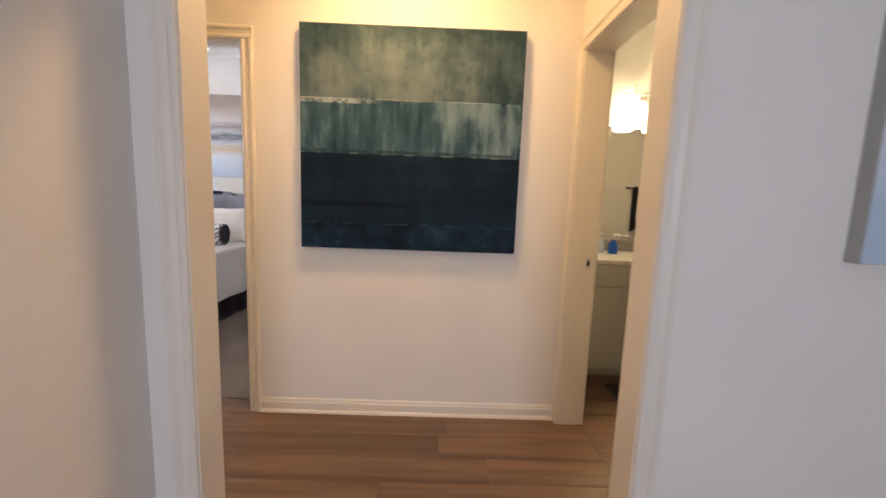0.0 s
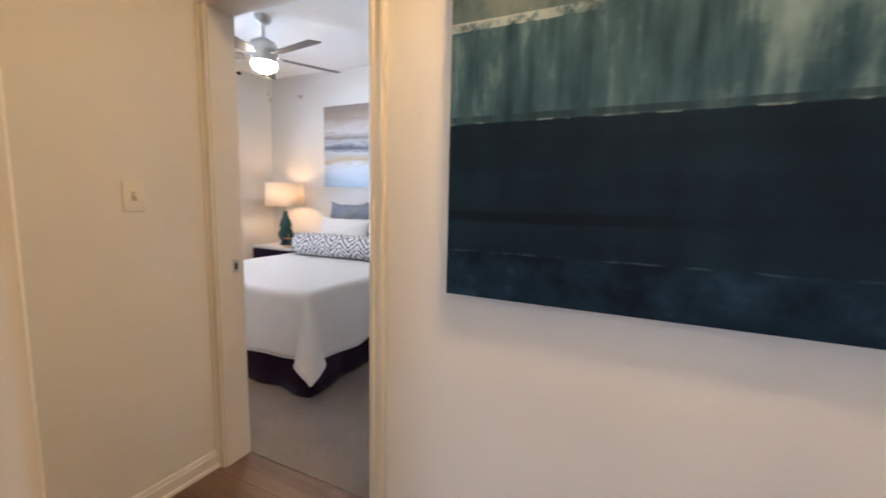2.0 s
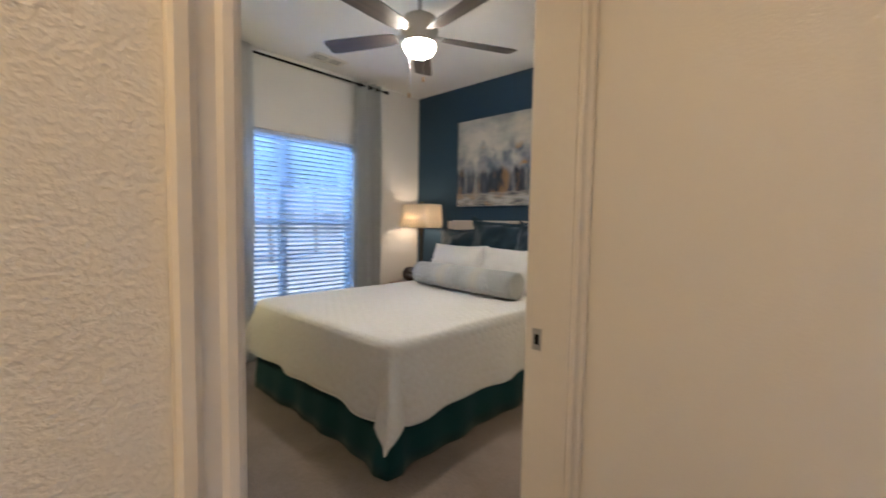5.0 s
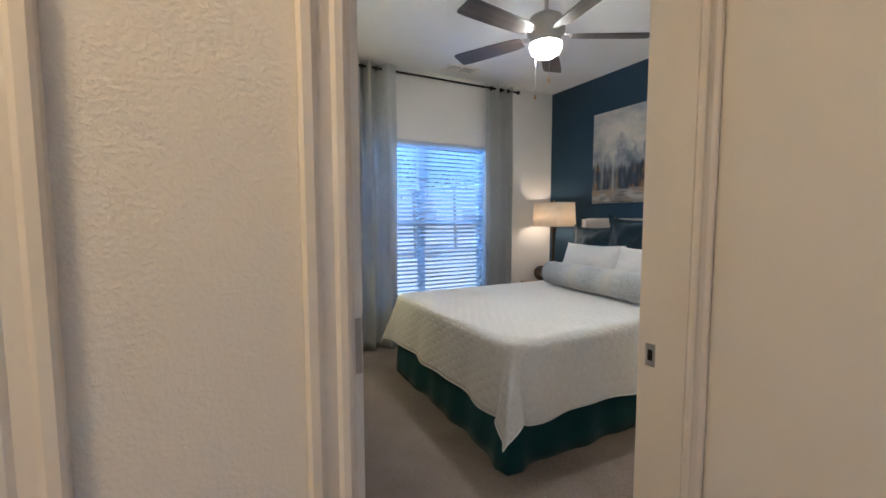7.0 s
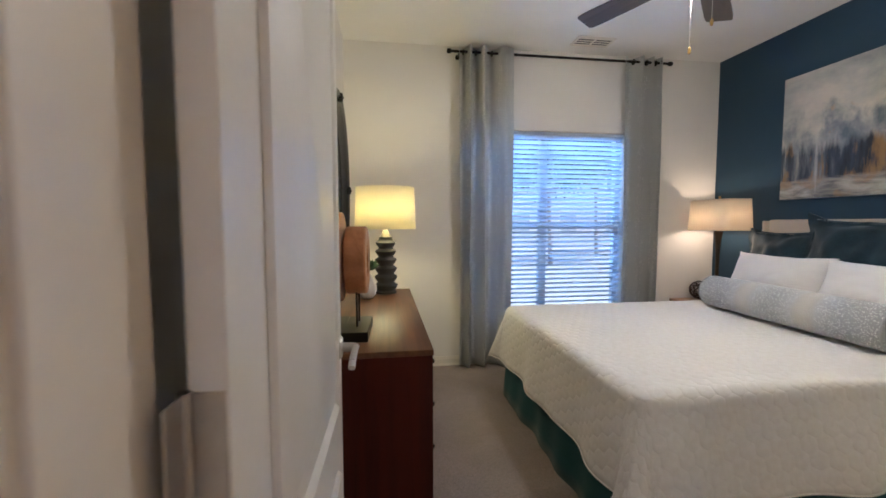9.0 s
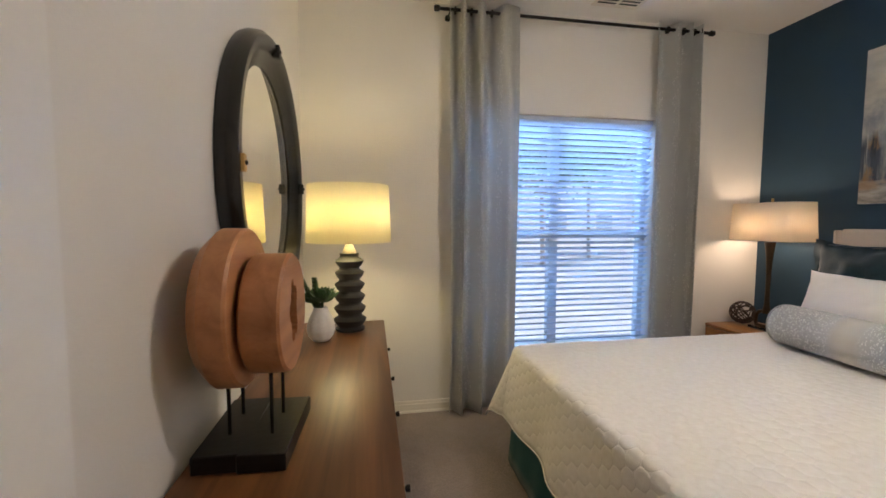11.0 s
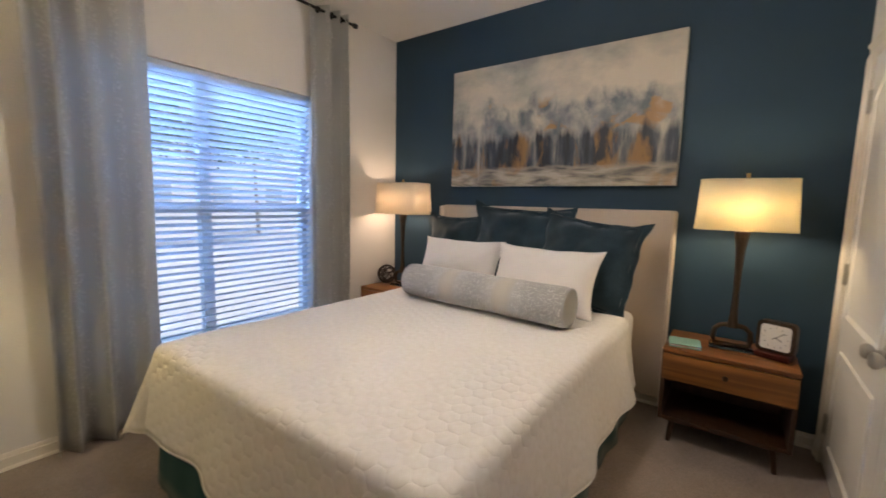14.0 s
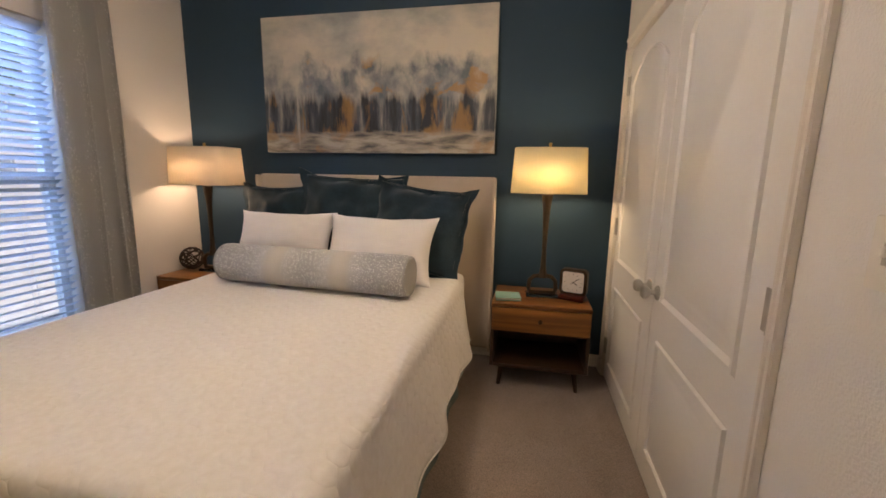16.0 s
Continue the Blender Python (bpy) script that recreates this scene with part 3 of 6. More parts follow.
CASING = [(0, 0), (0, 0.009), (0.006, 0.013), (0.016, 0.013), (0.022, 0.009), (0.040, 0.012), (0.048, 0.019), (0.060, 0.019), (0.064, 0.014), (0.064, 0)]


def casing_profile(w):
    return [(u * w / 0.064, p) for u, p in CASING]


def door_frame(name, axis, f0, f1, a0, a1, top, faces, widths, label, stop=1):
    """Jamb boards with a rebate (open to the lower side for stop 1, to the higher for -1), and moulded casing on the given faces (+1: the higher side, -1: the lower)."""
    bm = bmesh.new()
    t = 0.018

    def p(a, f, z):
        return (a, f, z) if axis == 'x' else (f, a, z)

    def bx(s0, s1, g0, g1, b0, b1):
        q0, q1 = p(s0, g0, b0), p(s1, g1, b1)
        box(bm, q0[0], q1[0], q0[1], q1[1], q0[2], q1[2])
    e = 0.001
    bx(a0 - t, a0, f0 - e, f1 + e, 0, top + t)
    bx(a1, a1 + t, f0 - e, f1 + e, 0, top + t)
    bx(a0, a1, f0 - e, f1 + e, top, top + t)
    mid = (f0 + f1) / 2
    if stop:
        g0, g1 = (mid - 0.004, f1 + e) if stop > 0 else (f0 - e, mid + 0.004)
        bx(a0, a0 + 0.003, g0, g1, 0, top)
        bx(a1 - 0.003, a1, g0, g1, 0, top)
        bx(a0, a1, g0, g1, top - 0.003, top)
    for face in faces:
        f = (f1 + e) if face > 0 else (f0 - e)
        out = Vector(p(0, face, 0))
        w0, w1 = widths
        extrude_profile(bm, casing_profile(w0), p(a0 - 0.004, f, 0), p(a0 - 0.004, f, top + 0.004), p(-1, 0, 0), out)
        extrude_profile(bm, casing_profile(w1), p(a1 + 0.004, f, 0), p(a1 + 0.004, f, top + 0.004), p(1, 0, 0), out)
        extrude_profile(bm, casing_profile(0.064), p(a0 - 0.004 - w0, f, top + 0.004), p(a1 + 0.004 + w1, f, top + 0.004), (0, 0, 1), out)
    return struct(name, bm, TRIM, label, "door frame", 30)


BASE = [(0, 0), (0, 0.022), (0.012, 0.020), (0.019, 0.013), (0.060, 0.013), (0.065, 0.009), (0.074, 0.009), (0.083, 0.004), (0.083, 0)]


def baseboard(name, runs):
    """Runs of (p0, p1, out) along the foot of walls."""
    bm = bmesh.new()
    for p0, p1, out in runs:
        extrude_profile(bm, BASE, (*p0, 0.0), (*p1, 0.0), (0, 0, 1), (*out, 0))
    return struct(name, bm, TRIM, "painted white moulded baseboard along the walls", "baseboard", 30)


H = 2.76
# walls of the hall, the guest bedroom, the main bedroom, the bathroom and the living room
wall("wall_hall_south", 'x', 1.20, 1.32, -4.58, 3.6, 0, H, [(-4.315, -2.585, 0, 2.05), (-1.926, -1.090, 0, 2.05), (-0.740, 0.548, 0, 2.05)], WALL, "cream textured wall with closet, bedroom and hall openings")
wall("wall_hall_north", 'x', 2.345, 2.465, -4.86, 0.80, 0, H, [(-1.943, -1.092, 0, 2.05)], SMOOTH_WALL, "cream painted wall behind the sea painting")
wall("wall_hall_west", 'y', -2.10, -1.975, 1.32, 2.345, 0, H, [], SMOOTH_WALL, "cream painted end wall with a light switch")
wall("wall_hall_east", 'y', 0.66, 0.80, 1.32, 2.345, 0, H, [(1.532, 2.303, 0, 2.05)], SMOOTH_WALL, "cream painted wall with the bathroom door")
wall("wall_guest_west", 'y', -4.58, -4.44, -2.10, 1.20, 0, H, [], BLUE, "dark teal-blue painted accent wall behind the bed")
wall("wall_guest_south", 'x', -2.10, -1.95, -4.44, -0.985, 0, H, [(-3.50, -2.00, 0.35, 2.075)], WALL, "cream textured wall with the blind-covered window")
wall("wall_guest_east", 'y', -0.985, -0.855, -3.05, 1.20, 0, H, [], SMOOTH_WALL, "cream painted wall behind the dresser")
wall("wall_bedroom_north", 'x', 5.15, 5.27, -4.86, 0.3, 0, H, [], WALL, "pale wall behind the plum bed")
wall("wall_bedroom_west", 'y', -4.86, -4.72, 2.465, 5.15, 0, H, [(2.80, 4.12, 0.45, 2.06)], WALL, "pale wall with a window and navy curtain")
wall("wall_bedroom_east", 'y', 0.18, 0.30, 2.465, 5.15, 0, H, [], WALL, "plain pale bedroom wall")
wall("wall_bath_north", 'x', 3.40, 3.52, 0.30, 3.6, 0, H, [], WALL, "cream bathroom wall behind the vanity")
wall("wall_bath_west", 'y', 0.68, 0.80, 2.465, 3.40, 0, H, [], WALL, "cream bathroom side wall")
wall("wall_bath_east", 'y', 3.48, 3.60, 1.32, 3.40, 0, H, [], WALL, "cream bathroom end wall")
wall("wall_living_south", 'x', -3.20, -3.05, -0.985, 3.6, 0, H, [(-0.30, 1.20, 0.55, 2.0)], WALL, "cream living room wall with a window")
wall("wall_living_east", 'y', 3.48, 3.60, -3.05, 1.20, 0, H, [], WALL, "plain cream living room wall")
wall("wall_closet_west", 'y', -4.58, -4.46, 1.32, 2.345, 0, H, [], WALL, "plain closet end wall")
struct("ceiling", boxed(-4.9, 3.65, -3.25, 5.3, H, H + 0.12), CEIL, "white lightly textured ceiling over all the rooms", "ceiling", 0)
struct("floor_subfloor", boxed(-4.9, 3.65, -3.25, 5.3, -0.15, -0.012), SUB, "dark subfloor under the boards and carpets", "floor", 0)


def carpet(name, x0, x1, y0, y1, label):
    """Pile carpet with a slightly uneven top."""
    bm = bmesh.new()
    n = 40
    vs = []
    for i in range(n + 1):
        row = []
        for j in range(n + 1):
            x, y = x0 + (x1 - x0) * i / n, y0 + (y1 - y0) * j / n
            row.append(bm.verts.new((x, y, 0.003 + 0.0015 * noise.noise((x * 4, y * 4, 0)))))
        vs.append(row)
    for i in range(n):
        for j in range(n):
            bm.faces.new((vs[i][j], vs[i + 1][j], vs[i + 1][j + 1], vs[i][j + 1]))
    ret = bmesh.ops.extrude_face_region(bm, geom=bm.faces[:])
    for v in ret["geom"]:
        if isinstance(v, bmesh.types.BMVert):
            v.co.z = -0.011
    return struct(name, bm, CARPET, label, "carpet", 60)


carpet("floor_guest_carpet", -4.44, -0.985, -1.95, 1.245, "beige-grey cut pile carpet in the guest bedroom")
carpet("floor_bedroom_carpet", -4.72, 0.18, 2.472, 5.15, "beige-grey cut pile carpet in the main bedroom")
carpet("floor_closet_carpet", -4.46, -2.10, 1.245, 2.345, "beige-grey carpet in the closet")

# frames of the doors
frame_guest = door_frame("door_frame_1", 'x', 1.20, 1.32, -1.908, -1.108, 2.032, (1, -1), (0.056, 0.064), "cream painted moulded frame of the guest bedroom door")
frame_main = door_frame("door_frame_2", 'x', 2.345, 2.465, -1.925, -1.110, 2.032, (1, -1), (0.046, 0.064), "cream painted moulded frame of the main bedroom door", -1)
frame_bath = door_frame("door_frame_3", 'y', 0.66, 0.80, 1.55, 2.285, 2.032, (1, -1), (0.064, 0.052), "cream painted moulded frame of the bathroom door", -1)
door_frame("door_frame_4", 'x', 1.20, 1.32, -0.722, 0.53, 2.032, (1, -1), (0.064, 0.064), "cream painted cased opening to the living room", 0)
door_frame("door_frame_5", 'x', 1.20, 1.32, -4.297, -2.603, 2.032, (-1,), (0.064, 0.048), "white painted frame of the double closet doors")


def strike(parent, p, axis):
    """A latch plate with its keeper hole, on a jamb."""
    bm = bmesh.new()
    x, y, z = p
    if axis == 'x':
        box(bm, x, x + 0.002, y - 0.014, y + 0.014, z - 0.03, z + 0.03, 0.0008, 1)
    else:
        box(bm, x - 0.014, x + 0.014, y - 0.002, y, z - 0.03, z + 0.03, 0.0008, 1)
    plate = part("strike_plate", bm, NICKEL, parent, "brushed nickel latch plate")
    bm = bmesh.new()
    if axis == 'x':
        box(bm, x + 0.0015, x + 0.0028, y - 0.006, y + 0.007, z - 0.014, z + 0.014)
    else:
        box(bm, x - 0.006, x + 0.007, y - 0.0028, y - 0.0015, z - 0.014, z + 0.014)
    part("latch_hole", bm, BLACK, plate, "dark latch hole", 0)


strike(frame_guest, (-1.908, 1.228, 0.94), 'x')
strike(frame_main, (-1.925, 2.432, 0.94), 'x')
strike(frame_bath, (0.762, 2.285, 0.94), 'y')

baseboard("baseboard_hall", [((-1.042, 2.345), (0.66, 2.345), (0, -1)), ((-1.975, 1.32), (-1.975, 2.345), (1, 0)), ((-1.057, 1.32), (-0.783, 1.32), (0, 1))])
baseboard("baseboard_guest", [((-0.985, -1.95), (-0.985, 1.20), (-1, 0)), ((-4.44, -1.95), (-0.985, -1.95), (0, 1)), ((-4.44, -1.95), (-4.44, 1.20), (1, 0)), ((-2.549, 1.20), (-1.96, 1.20), (0, -1)), ((-4.44, 1.20), (-4.365, 1.20), (0, -1))])
baseboard("baseboard_bedroom", [((-4.72, 5.15), (0.18, 5.15), (0, -1)), ((-4.72, 2.465), (-4.72, 5.15), (1, 0))])
baseboard("baseboard_living", [((-0.855, -3.05), (-0.855, 1.20), (1, 0)), ((-0.855, 1.20), (-0.783, 1.20), (0, -1)), ((0.60, 1.20), (3.48, 1.20), (0, -1))])


# ---- doors ----
def panel_outline(x0, x1, z0, z1, arch):
    pts = [(x0, z0), (x1, z0), (x1, z1 - arch)]
    if arch:
        for i in range(1, 14):
            u = i / 14
            pts.append((x1 + (x0 - x1) * u, z1 - arch + arch * math.sin(math.pi * u) ** 0.8))
    pts.append((x0, z1 - arch))
    return pts


def inset(pts, d):
    cx = sum(p[0] for p in pts) / len(pts)
    cz = sum(p[1] for p in pts) / len(pts)
    x0, x1 = min(p[0] for p in pts), max(p[0] for p in pts)
    z0, z1 = min(p[1] for p in pts), max(p[1] for p in pts)
    return [(cx + (x - cx) * (1 - 2 * d / (x1 - x0)), cz + (z - cz) * (1 - 2 * d / (z1 - z0))) for x, z in pts]


def raised_panel(pts, y, side):
    """Moulding ring and raised field of a pressed door panel."""
    bm = bmesh.new()
    rings = []
    for d, h in ((0.0, 0.0005), (0.005, 0.010), (0.014, 0.011), (0.024, 0.0012), (0.044, 0.0012), (0.066, 0.011)):
        rings.append([bm.verts.new((x, y + side * h, z)) for x, z in inset(pts, d)])
    n = len(pts)
    for a, b in zip(rings, rings[1:]):
        for i in range(n):
            bm.faces.new((a[i], a[(i + 1) % n], b[(i + 1) % n], b[i]))
    bm.faces.new(rings[-1])
    return bm


def panel_door(name, m, w, h, label, two_sided=True):
    """A pressed two-panel door with an arched upper panel. Local: x from the hinge, y the thickness, z up."""
    d = thing(name, m, label, "door")
    leaf = part("leaf", boxed(0.002, w - 0.002, -0.0175, 0.0175, 0.012, h, 0.0015, 1), DOOR, d, "", 30)
    for side in (1, -1) if two_sided else (-1,):
        part("panel", raised_panel(panel_outline(0.115, w - 0.115, 0.785, h - 0.10, 0.12), 0.0175 * side, side), DOOR, leaf, "", 30)
        part("panel", raised_panel(panel_outline(0.115, w - 0.115, 0.14, 0.64, 0.0), 0.0175 * side, side), DOOR, leaf, "", 30)
    return d


def hinge(parent, p, m=None, knuckle=0.006, wing=0.034):
    bm = rod(bmesh.new(), (0, 0, -0.052), (0, 0, 0.052), knuckle, None, 10)
    bm2 = boxed(0.0, wing, -0.0012, 0.0012, -0.051, 0.051, 0.0008, 1)
    me = bpy.data.meshes.new("tmp")
    bm2.to_mesh(me)
    bm2.free()
    bm.from_mesh(me)
    bpy.data.meshes.remove(me)
    o = part("hinge", bm, HINGE, parent, "brushed steel hinge")
    o.matrix_local = pose(*p) @ (m or Matrix())
    return o


# guest bedroom door, open into the room
guest_door = panel_door("door_1", pose(-1.144, 1.187, 0, 0, 0, -91.3), 0.762, 2.02, "white pressed two-panel door standing open into the guest bedroom")
for hz in (0.24, 1.065, 1.80):
    hinge(guest_door, (0.0, 0.019, hz), pose(0, 0, 0, 0, 0, -90))
    hinge(guest_door, (-0.0015, 0.019, hz), pose(0, 0, 0, 0, 0, 180))


def lever(parent, x, side, z, way):
    bm = lathe([(0.001, 0.0), (0.032, 0.0), (0.032, 0.004), (0.027, 0.010), (0.012, 0.012), (0.011, 0.045), (0.001, 0.046)], 24, None, Matrix.Translation((x, 0.0175 * side, z)) @ pose(0, 0, 0, -90 * side))
    knob = part("rose", bm, NICKEL, parent, "brushed nickel lever rose")
    bm = bmesh.new()
    y = (0.0175 + 0.046) * side
    pts = [(0.0, 0.0), (0.03, 0.002), (0.07, 0.0), (0.10, -0.006), (0.115, -0.016)]
    for a, b in zip(pts, pts[1:]):
        rod(bm, (x + way * a[0], y, z + a[1]), (x + way * b[0], y, z + b[1]), 0.0085, 0.0085, 12)
    part("handle", bm, NICKEL, knob, "brushed nickel lever handle")


lever(guest_door, 0.70, -1, 0.94, -1)
lever(guest_door, 0.70, 1, 0.94, -1)


def round_knob(parent, x, z):
    bm = lathe([(0.001, 0.0), (0.031, 0.0), (0.031, 0.004), (0.024, 0.009), (0.011, 0.013), (0.010, 0.028), (0.021, 0.036), (0.028, 0.047), (0.027, 0.058), (0.018, 0.066), (0.001, 0.068)], 28, None,
               Matrix.Translation((x, -0.0175, z)) @ pose(0, 0, 0, 90))
    part("knob", bm, NICKEL, parent, "round brushed nickel door knob")


# closet doors
closet_a = panel_door("closet_door", pose(-4.292, 1.222, 0), 0.84, 2.02, "closed white pressed closet door with arched panel and round knob", False)
closet_b = panel_door("closet_door", pose(-2.608, 1.222, 0) @ Matrix.Diagonal((-1, 1, 1, 1)), 0.84, 2.02, "closed white pressed closet door with arched panel and round knob", False)
for cd in (closet_a, closet_b):
    cd["group"] = "closet doors"
    round_knob(cd, 0.785, 0.825)
    for hz in (0.22, 1.0, 1.82):
        hinge(cd, (-0.002, -0.021, hz), None, 0.010, 0.036)

# bathroom door, folded open against the bathroom wall
panel_door("door_2", pose(0.80, 1.56, 0, 0, 0, 2), 0.72, 2.02, "white pressed door standing open inside the bathroom")

# main bedroom door, open behind the wall
panel_door("door_3", pose(-1.115, 2.49, 0, 0, 0, 12), 0.80, 2.02, "white pressed door standing open inside the main bedroom")


SLOT = mat("switch_slot", (0.50, 0.45, 0.38), 0.6)


def switch_plate(name, m, label):
    s = thing(name, m, label, "light switch")
    part("plate", boxed(-0.036, 0.036, -0.006, 0.0, -0.058, 0.058, 0.003, 2), WHITE_PLASTIC, s)
    part("toggle", boxed(-0.005, 0.005, -0.018, -0.006, -0.004, 0.012, 0.002, 1), WHITE_PLASTIC, s)
    part("toggle_slot", boxed(-0.0085, 0.0085, -0.0075, -0.0062, -0.017, 0.017), SLOT, s, "shaded toggle slot")
    return s


switch_plate("light_switch", pose(-1.975, 2.055, 1.25, 0, 0, 90), "cream toggle light switch on the hall wall")
switch_plate("light_switch", pose(-2.34, 1.20, 1.18, 0, 0, 0), "cream toggle light switch beside the closet")


# ---- guest bedroom: window, blind and curtains ----
def window(name, m, w, z0, z1, mid, label):
    """A single-hung pair of sashes. Local: x across from the middle, y into the room, z up."""
    t = tagged(thing(name, m, label, "window"), kind="structure")
    f = bmesh.new()
    for a, b, c, d in ((-w / 2, -w / 2 + 0.045, z0, z1), (w / 2 - 0.045, w / 2, z0, z1), (-0.035, 0.035, z0, z1)):
        box(f, a, b, -0.04, 0.02, c, d, 0.003, 1)
    for c, d in ((z0, z0 + 0.05), (z1 - 0.045, z1), (mid - 0.022, mid + 0.022)):
        box(f, -w / 2, w / 2, -0.035, 0.015, c, d, 0.003, 1)
    part("window_frame", f, VINYL, t)
    for a, b in ((-w / 2 + 0.045, -0.035), (0.035, w / 2 - 0.045)):
        for c, d in ((z0 + 0.05, mid - 0.022), (mid + 0.022, z1 - 0.045)):
            g = part("pane", boxed(a, b, -0.012, -0.008, c, d), GLASS, t, "clear window glass", 0)
            g.visible_shadow = False
    part("window_sill", boxed(-w / 2 - 0.0, w / 2 + 0.0, 0.02, 0.13, z0 - 0.02, z0, 0.004, 2), TRIM, t)
    return t


def blind(name, m, w, z0, z1, tilt, label, pitch=0.0425):
    """A wide-slat blind: head rail, slats, bottom rail and ladder cords."""
    t = thing(name, m, label, "window blind")
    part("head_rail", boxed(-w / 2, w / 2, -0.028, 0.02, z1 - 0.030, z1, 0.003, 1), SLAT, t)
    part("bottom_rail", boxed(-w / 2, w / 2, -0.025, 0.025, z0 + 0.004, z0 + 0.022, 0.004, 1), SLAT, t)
    bm = bmesh.new()
    hw, th = 0.025, 0.0026
    sec = [(-hw, -0.0015), (-hw * 0.4, 0.0012), (hw * 0.4, 0.0012), (hw, -0.0015), (hw, -0.0015 + th), (hw * 0.4, 0.0012 + th), (-hw * 0.4, 0.0012 + th), (-hw, -0.0015 + th)]
    extrude_profile(bm, sec, (-w / 2 + 0.004, 0, 0), (w / 2 - 0.004, 0, 0), (0, 1, 0), (0, 0, 1))
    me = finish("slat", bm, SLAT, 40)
    z = z0 + 0.045
    while z < z1 - 0.045:
        o = new("slat", me)
        o.parent = t
        o.matrix_local = pose(0, 0, z, tilt)
        z += pitch
    for x in (-w * 0.36, 0.0, w * 0.36):
        bm = bmesh.new()
        for y in (-0.02, 0.02):
            rod(bm, (x, y, z0 + 0.02), (x, y, z1 - 0.05), 0.0012, None, 6)
        part("ladder_cord", bm, SLAT, t)
    return t


window("window_1", pose(-2.75, -2.055, 0), 1.50, 0.35, 2.075, 1.235, "white vinyl window behind a blind, bright daylight outside")
blind("window_blind", pose(-2.75, -1.985, 0), 1.485, 0.365, 2.072, 28, "white wide-slat blind lowered over the guest window, slats half open")


def curtain(name, m, w, z0, z1, folds, depth, material, label, seed, pinch=1.0, crowd=0):
    """A hanging panel with deep folds, its folds crowded towards +x (crowd 1) or -x (crowd -1). Local: x across, y into the room."""
    t = thing(name, m, label, "curtain")
    rnd = random.Random(seed)
    ph = [rnd.uniform(-0.5, 0.5) for _ in range(8)]
    nu, nv = folds * 14, 36
    bm = bmesh.new()
    uvl = bm.loops.layers.uv.new("UVMap")
    grid = []
    for j in range(nv + 1):
        v = j / nv
        z = z0 + (z1 - z0) * v
        row = []
        for i in range(nu + 1):
            u = i / nu
            p = u ** 1.6 if crowd > 0 else (1 - (1 - u) ** 1.6 if crowd < 0 else u)
            a = p * folds * 2 * math.pi
            wob = 0.35 * math.sin(3.1 * v + ph[int(u * 7)]) + 0.5 * (1 - v) * math.sin(2.2 * u * folds + ph[1])
            y = depth * (math.sin(a + wob * (1 - v) ** 0.5) + 0.22 * math.sin(2 * a + ph[2] + 2 * v))
            spread = pinch + (1 - pinch) * (1 - v)
            x = (u - 0.5) * w * spread + 0.012 * math.sin(a * 1.0 + 1.5) + 0.01 * (1 - v) * math.sin(a * 0.5 + 5 * v)
            row.append((bm.verts.new((x, y, z)), u * w * 2.2, z))
        grid.append(row)
    for j in range(nv):
        for i in range(nu):
            q = (grid[j][i], grid[j][i + 1], grid[j + 1][i + 1], grid[j + 1][i])
            f = bm.faces.new([k[0] for k in q])
            for lp, k in zip(f.loops, q):
                lp[uvl].uv = (k[1], k[2])
    o = part("cloth", bm, material, t, "", 180)
    s = o.modifiers.new("thickness", 'SOLIDIFY')
    s.thickness = 0.003
    for i in range(folds):
        for k in (0.25, 0.75):
            p = (i + k) / folds
            p = p ** 0.625 if crowd > 0 else (1 - (1 - p) ** 0.625 if crowd < 0 else p)
            x = (p - 0.5) * w * pinch
            y = depth * (1 if k == 0.25 else -1)
            bm = lathe([(0.016, -0.004), (0.024, -0.004), (0.024, 0.004), (0.016, 0.004), (0.016, -0.004)], 18, None, Matrix.Translation((x, y * 0.2, z1 - 0.045)) @ pose(0, 0, 0, 0, 90))
            part("grommet", bm, BLACK, t, "dark metal eyelet")
    return t


def curtain_rod(name, m, half, label):
    t = thing(name, m, label, "curtain rod")
    part("pole", rod(bmesh.new(), (-half, 0, 0), (half, 0, 0), 0.0105), BLACK, t)
    for s in (-1, 1):
        part("finial", lathe([(0.012, 0), (0.019, 0.004), (0.019, 0.03), (0.014, 0.036), (0.001, 0.037)], 16, None, Matrix.Translation((s * half, 0, 0)) @ pose(0, 0, 0, 0, 90 * s)), BLACK, t)
        bm = rod(bmesh.new(), (s * half * 0.93, 0, -0.012), (s * half * 0.93, -0.085, -0.012), 0.006)
        lathe([(0.02, 0), (0.02, 0.006), (0.001, 0.007)], 14, bm, Matrix.Translation((s * half * 0.93, -0.099, -0.012)) @ pose(0, 0, 0, -90))
        part("bracket", bm, BLACK, t)
    return t


curtain_rod("curtain_rod", pose(-2.85, -1.852, 2.68), 0.985, "black metal curtain rod over the guest window")
curtain("curtain", pose(-2.175, -1.852, 0), 0.465, 0.02, 2.725, 3, 0.052, CURTAIN, "grey flecked floor-length curtain hanging from eyelets", 3, 1.0, 1)
curtain("curtain", pose(-3.60, -1.852, 0), 0.34, 0.02, 2.725, 3, 0.048, CURTAIN, "grey flecked floor-length curtain hanging from eyelets", 8, 1.0, -1)


